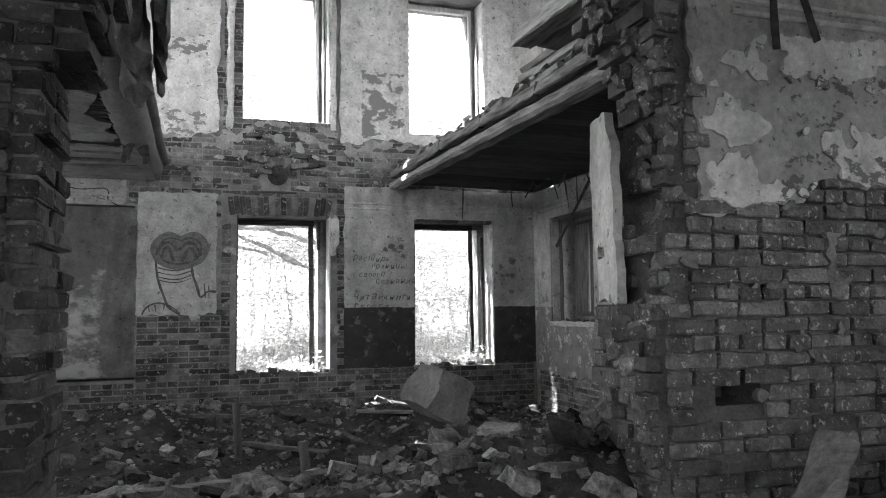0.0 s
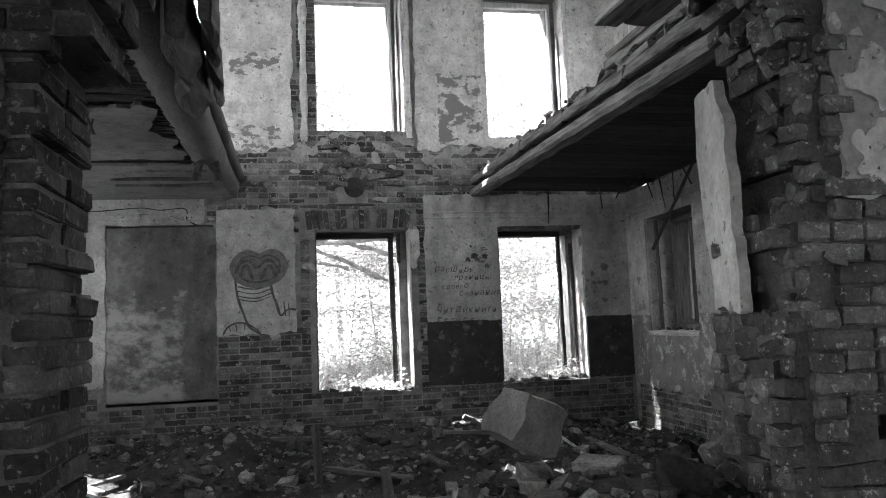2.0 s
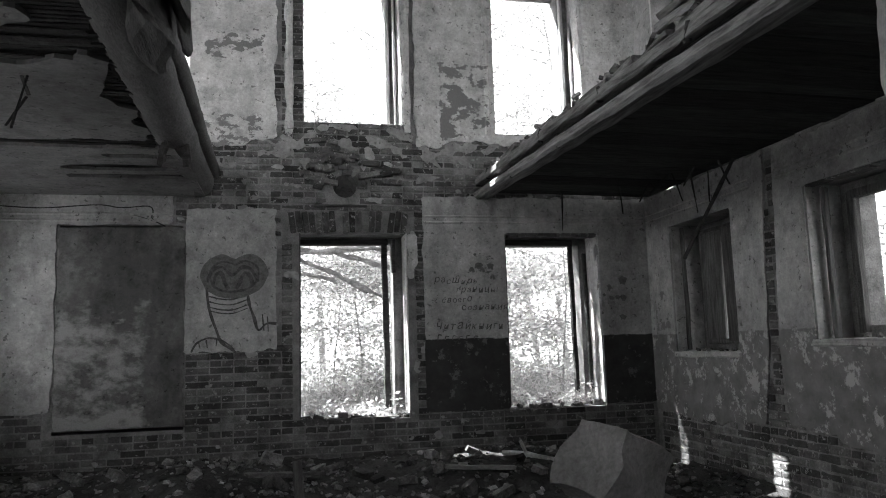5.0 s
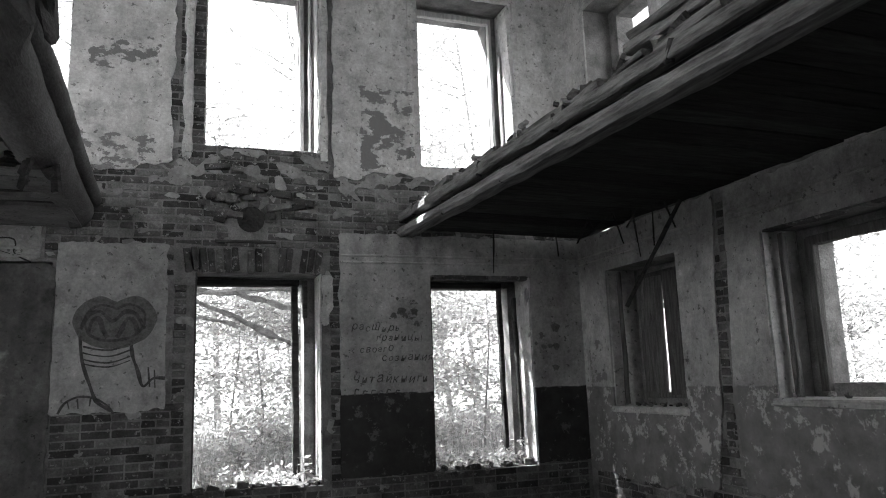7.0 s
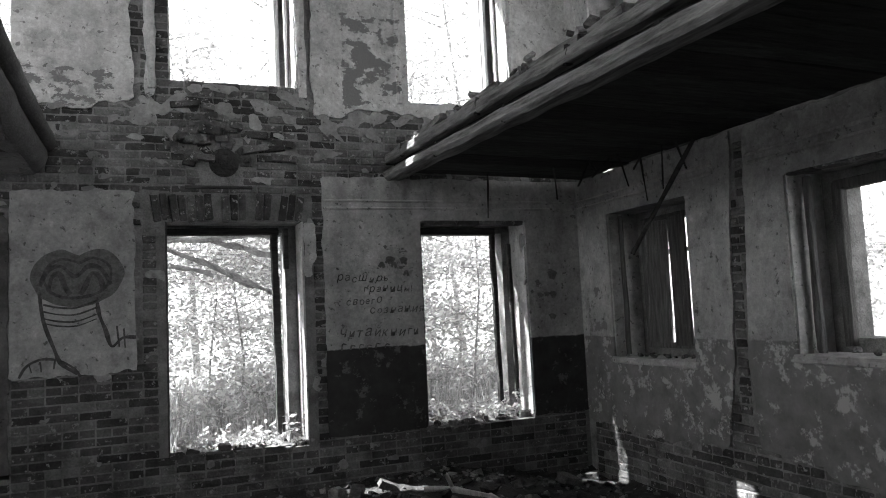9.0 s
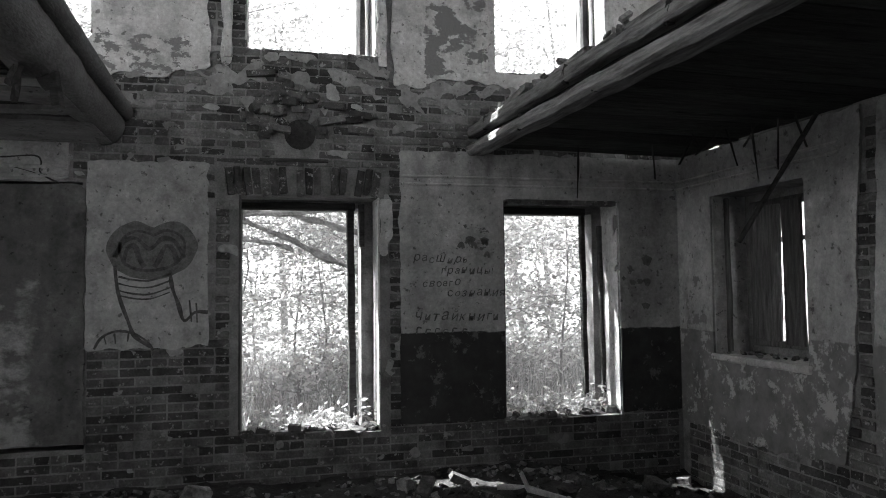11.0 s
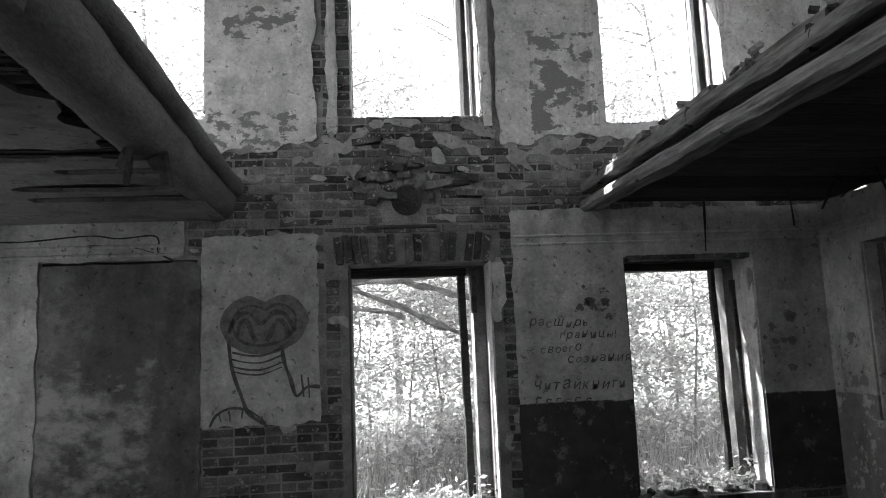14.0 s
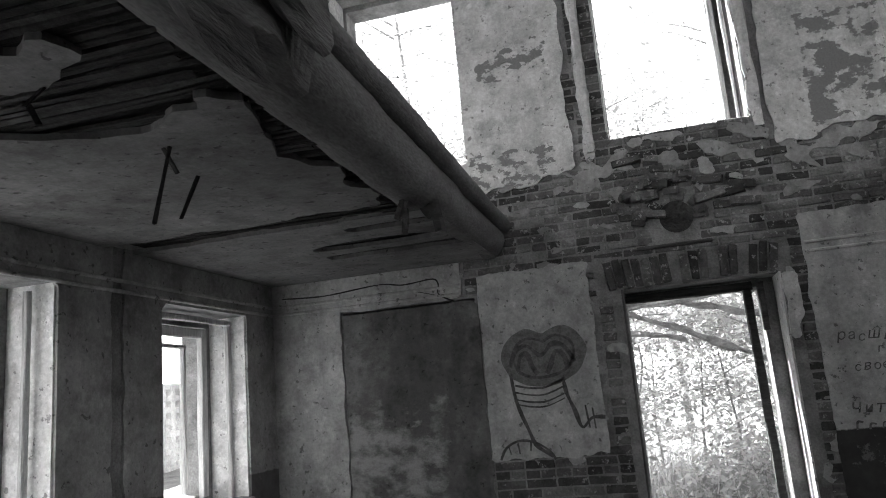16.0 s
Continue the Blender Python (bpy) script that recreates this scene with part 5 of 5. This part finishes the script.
# ---- weeds in the windows, grass and twigs outside ----
def blades(name, n, area, zoff, lo, hi, width, label, seed):
    rnd = random.Random(seed)
    verts, faces = [], []
    for _ in range(n):
        x, y = rnd.uniform(area[0], area[1]), rnd.uniform(area[2], area[3])
        z = (ground_z(x, y) if zoff is None else zoff) - 0.03
        l = rnd.uniform(lo, hi)
        a = rnd.random() * math.tau
        lean = Vector((math.cos(a), math.sin(a), 0)) * l * rnd.uniform(0.1, 0.6)
        w = Vector((-math.sin(a), math.cos(a), 0)) * width * rnd.uniform(0.6, 1.4)
        p = Vector((x, y, z))
        k = len(verts)
        verts += [p - w, p + w, p + lean * 0.35 + Vector((0, 0, l * 0.6)) + w * 0.8, p + lean * 0.35 + Vector((0, 0, l * 0.6)) - w * 0.8, p + lean + Vector((0, 0, l * 0.95))]
        faces += [(k, k + 1, k + 2, k + 3), (k + 3, k + 2, k + 4)]
    ob = link_mesh(name, verts, faces, GRASS)
    return tagged(ob, label, "grass", "", "stuff")


blades("tall_grass", 16000, (-3.5, 9.5, 11.6, 19.0), None, 0.2, 0.8, 0.005, "tall dry grass and weeds behind the ruin", 1)
blades("tall_grass", 5000, (6.0, 11.0, 4.0, 12.0), None, 0.4, 1.3, 0.006, "tall dry grass beside the ruin", 2)


def weeds(name, area, z, n, seed):
    """Low leafy weeds on a broken sill: thin stems and small leaves."""
    rnd = random.Random(seed)
    verts, faces = [], []
    for _ in range(n):
        c = Vector((rnd.uniform(area[0], area[1]), rnd.uniform(area[2], area[3]), z))
        tall = rnd.uniform(0.05, 0.28) * (1.3 if c.x > area[1] - 0.35 else 0.8)
        tip = c + Vector((rnd.uniform(-0.12, 0.12), rnd.uniform(-0.1, 0.1), tall))
        k = len(verts)
        verts += [c, c + Vector((0.005, 0, 0)), tip]
        faces.append((k, k + 1, k + 2))
        for _ in range(7):
            q = c.lerp(tip, rnd.uniform(0.2, 1.0))
            u = Vector((rnd.gauss(0, 1), rnd.gauss(0, 1), rnd.gauss(0, 0.5))).normalized() * rnd.uniform(0.015, 0.04)
            w = u.cross(Vector((rnd.gauss(0, 1), rnd.gauss(0, 1), rnd.gauss(0, 1)))).normalized() * u.length * 0.45
            k = len(verts)
            verts += [q, q + u + w, q + 2 * u, q + u - w]
            faces.append((k, k + 1, k + 2, k + 3))
    return tagged(link_mesh(name, verts, faces, LEAF), "leafy weeds growing on a broken window sill", "weeds", "", "stuff")


for k, h in enumerate(FAR_OUT[:2]):
    weeds("sill_weeds", (h[0] + 0.02, h[1] + 0.24, YF + 0.08, YF + 0.6), h[2] + 0.03, 130, 5 + k)

# bare branches that hang before the middle window
bough = thing("bare_bough", "thin dark bough crossing a window opening", "branch")
for k, (a, b, r) in enumerate((((-0.4, 12.6, 2.85), (2.2, 12.9, 3.0), 0.05), ((0.3, 12.7, 2.9), (2.1, 13.1, 2.1), 0.025), ((0.9, 12.8, 2.95), (2.3, 13.0, 2.55), 0.018), ((-0.2, 12.6, 2.75), (1.0, 12.8, 2.5), 0.02))):
    part("branch", beam_bm(a, b, r, r, 12, 0.003, 0.05, k * 5, True), BARK, bough)
trunk = thing("bough_tree", "slim dark tree trunk by a window", "tree")
part("trunk", beam_bm((-0.4, 12.6, 0.1), (-0.45, 12.7, 7.0), 0.12, 0.10, 12, 0.02, 0.05, 8, True), BARK, trunk)

# ---- the neighbouring wing with its openwork brick wall ----
# this side gets no sun; the pale plaster grey stands in for it
wing = grid_wall("openwork_wall", [4.0 + 0.2 * k for k in range(120)], [-0.2 + 0.156 * k for k in range(22)],
                 lambda u, v: not (int((u - 4.0) / 0.2) % 2 == 1 and int((v + 0.2) / 0.156) % 2 == 1), lambda u, v, d: (-12.0 - d, u, v), 0.0, 0.25, PL_PLAIN)
tagged(wing, "openwork brick wall of a neighbouring wing, paled to look lit", "wall", "", "structure")


# ---- woods outside ----
def leafy(name, seed, height, spread, leaves, size, label, trunk_r=0.07, base=0.25):
    rnd = random.Random(seed)
    tree = thing(name, label, "tree", "trees outside")
    bm = bmesh.new()
    tips = []

    def limb(a, b, r0, r1):
        d = (b - a).normalized()
        s = d.cross(Vector((0.3, 0.7, 0.2))).normalized()
        t = d.cross(s)
        rows = []
        for i in range(4):
            c = a.lerp(b, i / 3) + Vector((rnd.uniform(-1, 1), rnd.uniform(-1, 1), 0)) * (0.03 * (b - a).length if 0 < i < 3 else 0)
            r = r0 + (r1 - r0) * i / 3
            rows.append([bm.verts.new(c + (s * math.cos(q * math.tau / 5) + t * math.sin(q * math.tau / 5)) * r) for q in range(5)])
        for i in range(3):
            for q in range(5):
                bm.faces.new((rows[i][q], rows[i][(q + 1) % 5], rows[i + 1][(q + 1) % 5], rows[i + 1][q]))
    top = Vector((rnd.uniform(-0.3, 0.3), rnd.uniform(-0.3, 0.3), height * 0.85))
    limb(Vector((0, 0, -0.2)), top, trunk_r, trunk_r * 0.3)
    for k in range(16):
        z = height * (base + (0.85 - base) * rnd.random())
        a = Vector((0, 0, 0)).lerp(top, z / top.z)
        ang = rnd.random() * math.tau
        r = spread * rnd.uniform(0.5, 1.0) * (1.1 - 0.6 * z / height)
        b = a + Vector((math.cos(ang) * r, math.sin(ang) * r, r * rnd.uniform(-0.1, 0.6)))
        limb(a, b, trunk_r * 0.35, 0.006)
        tips.append((a, b))
        for _ in range(3):
            c = a.lerp(b, rnd.uniform(0.35, 0.95))
            e = c + Vector((rnd.uniform(-1, 1), rnd.uniform(-1, 1), rnd.uniform(-0.5, 0.6))) * spread * 0.35
            limb(c, e, trunk_r * 0.12, 0.004)
            tips.append((c, e))
    part("trunk", bm, BARK, tree)
    verts, faces = [], []
    for _ in range(leaves):
        a, b = rnd.choice(tips)
        c = a.lerp(b, rnd.random() ** 0.6) + Vector((rnd.gauss(0, 1), rnd.gauss(0, 1), rnd.gauss(0, 1))) * 0.12 * spread
        u = Vector((rnd.gauss(0, 1), rnd.gauss(0, 1), rnd.gauss(0, 0.6))).normalized()
        v = u.cross(Vector((rnd.gauss(0, 1), rnd.gauss(0, 1), rnd.gauss(0, 1)))).normalized()
        s = size * rnd.uniform(0.6, 1.3)
        k = len(verts)
        verts += [c - u * s, c + v * s * 0.42 + u * s * 0.05, c + u * s, c - v * s * 0.42 + u * s * 0.05]
        faces.append((k, k + 1, k + 2, k + 3))
    link_mesh("crown", verts, faces, LEAF, tree)
    return tree


kinds = [leafy("tree", 1, 6.5, 2.0, 4500, 0.065, "leafy young tree behind the ruin", 0.08, 0.2),
         leafy("tree", 2, 8.5, 2.4, 5000, 0.07, "tall leafy tree behind the ruin", 0.10, 0.3),
         leafy("shrub", 3, 3.6, 1.6, 3200, 0.05, "dense shrub growing against the ruin", 0.022, 0.02),
         leafy("tree", 4, 12.0, 3.6, 8000, 0.07, "tall sparse tree behind the ruin", 0.08, 0.35)]
rnd = random.Random(9)
spots = [(3, -0.9, 15.8), (3, 3.9, 18.5), (3, 8.4, 17.5), (3, -0.3, 20.5), (3, 3.1, 21.5), (3, 4.6, 20.0), (3, 8.0, 21.5), (3, -3.5, 17.5), (3, -5.0, 19.0), (2, 0.3, 13.4), (2, 2.2, 13.8), (2, 4.6, 13.2), (2, 6.6, 13.6), (2, 1.2, 16.8), (2, 3.4, 16.2), (2, 5.4, 19.5), (2, 2.0, 19.5), (2, -1.8, 18.6), (2, 8.0, 18.0), (0, -2.0, 17.5), (1, 1.2, 20.5), (0, 4.2, 18.0), (1, 7.0, 21.0), (0, -6.0, 20.0), (0, 10.5, 19.0), (1, -10, 24), (1, 14, 25), (0, 2.6, 25), (1, -3.5, 26),
         (2, -0.6, 14.6), (2, 1.6, 15.6), (2, 3.6, 14.4), (2, 5.8, 15.0), (2, 0.6, 18.0), (2, 4.8, 17.5), (2, 8.0, 15.5), (2, -3.2, 15.4),
         (2, 2.7, 15.2), (2, 4.4, 15.6), (2, -1.6, 13.6), (2, 6.0, 17.0), (2, 2.6, 17.8), (2, 9.2, 10.8), (2, 9.6, 8.2), (0, 11.5, 9.5), (0, 12.0, 6.0), (1, 14.5, 8.0), (2, 9.0, 5.6), (1, 16, 12), (0, 12.0, 13.0)]
used = set()
for kind, x, y in spots:
    m = pose(x, y, ground_z(x, y) - 0.05, 0, 0, rnd.uniform(0, 360))
    if kind in used:
        copy_thing(kinds[kind], m)
    else:
        kinds[kind].matrix_basis = m
        used.add(kind)
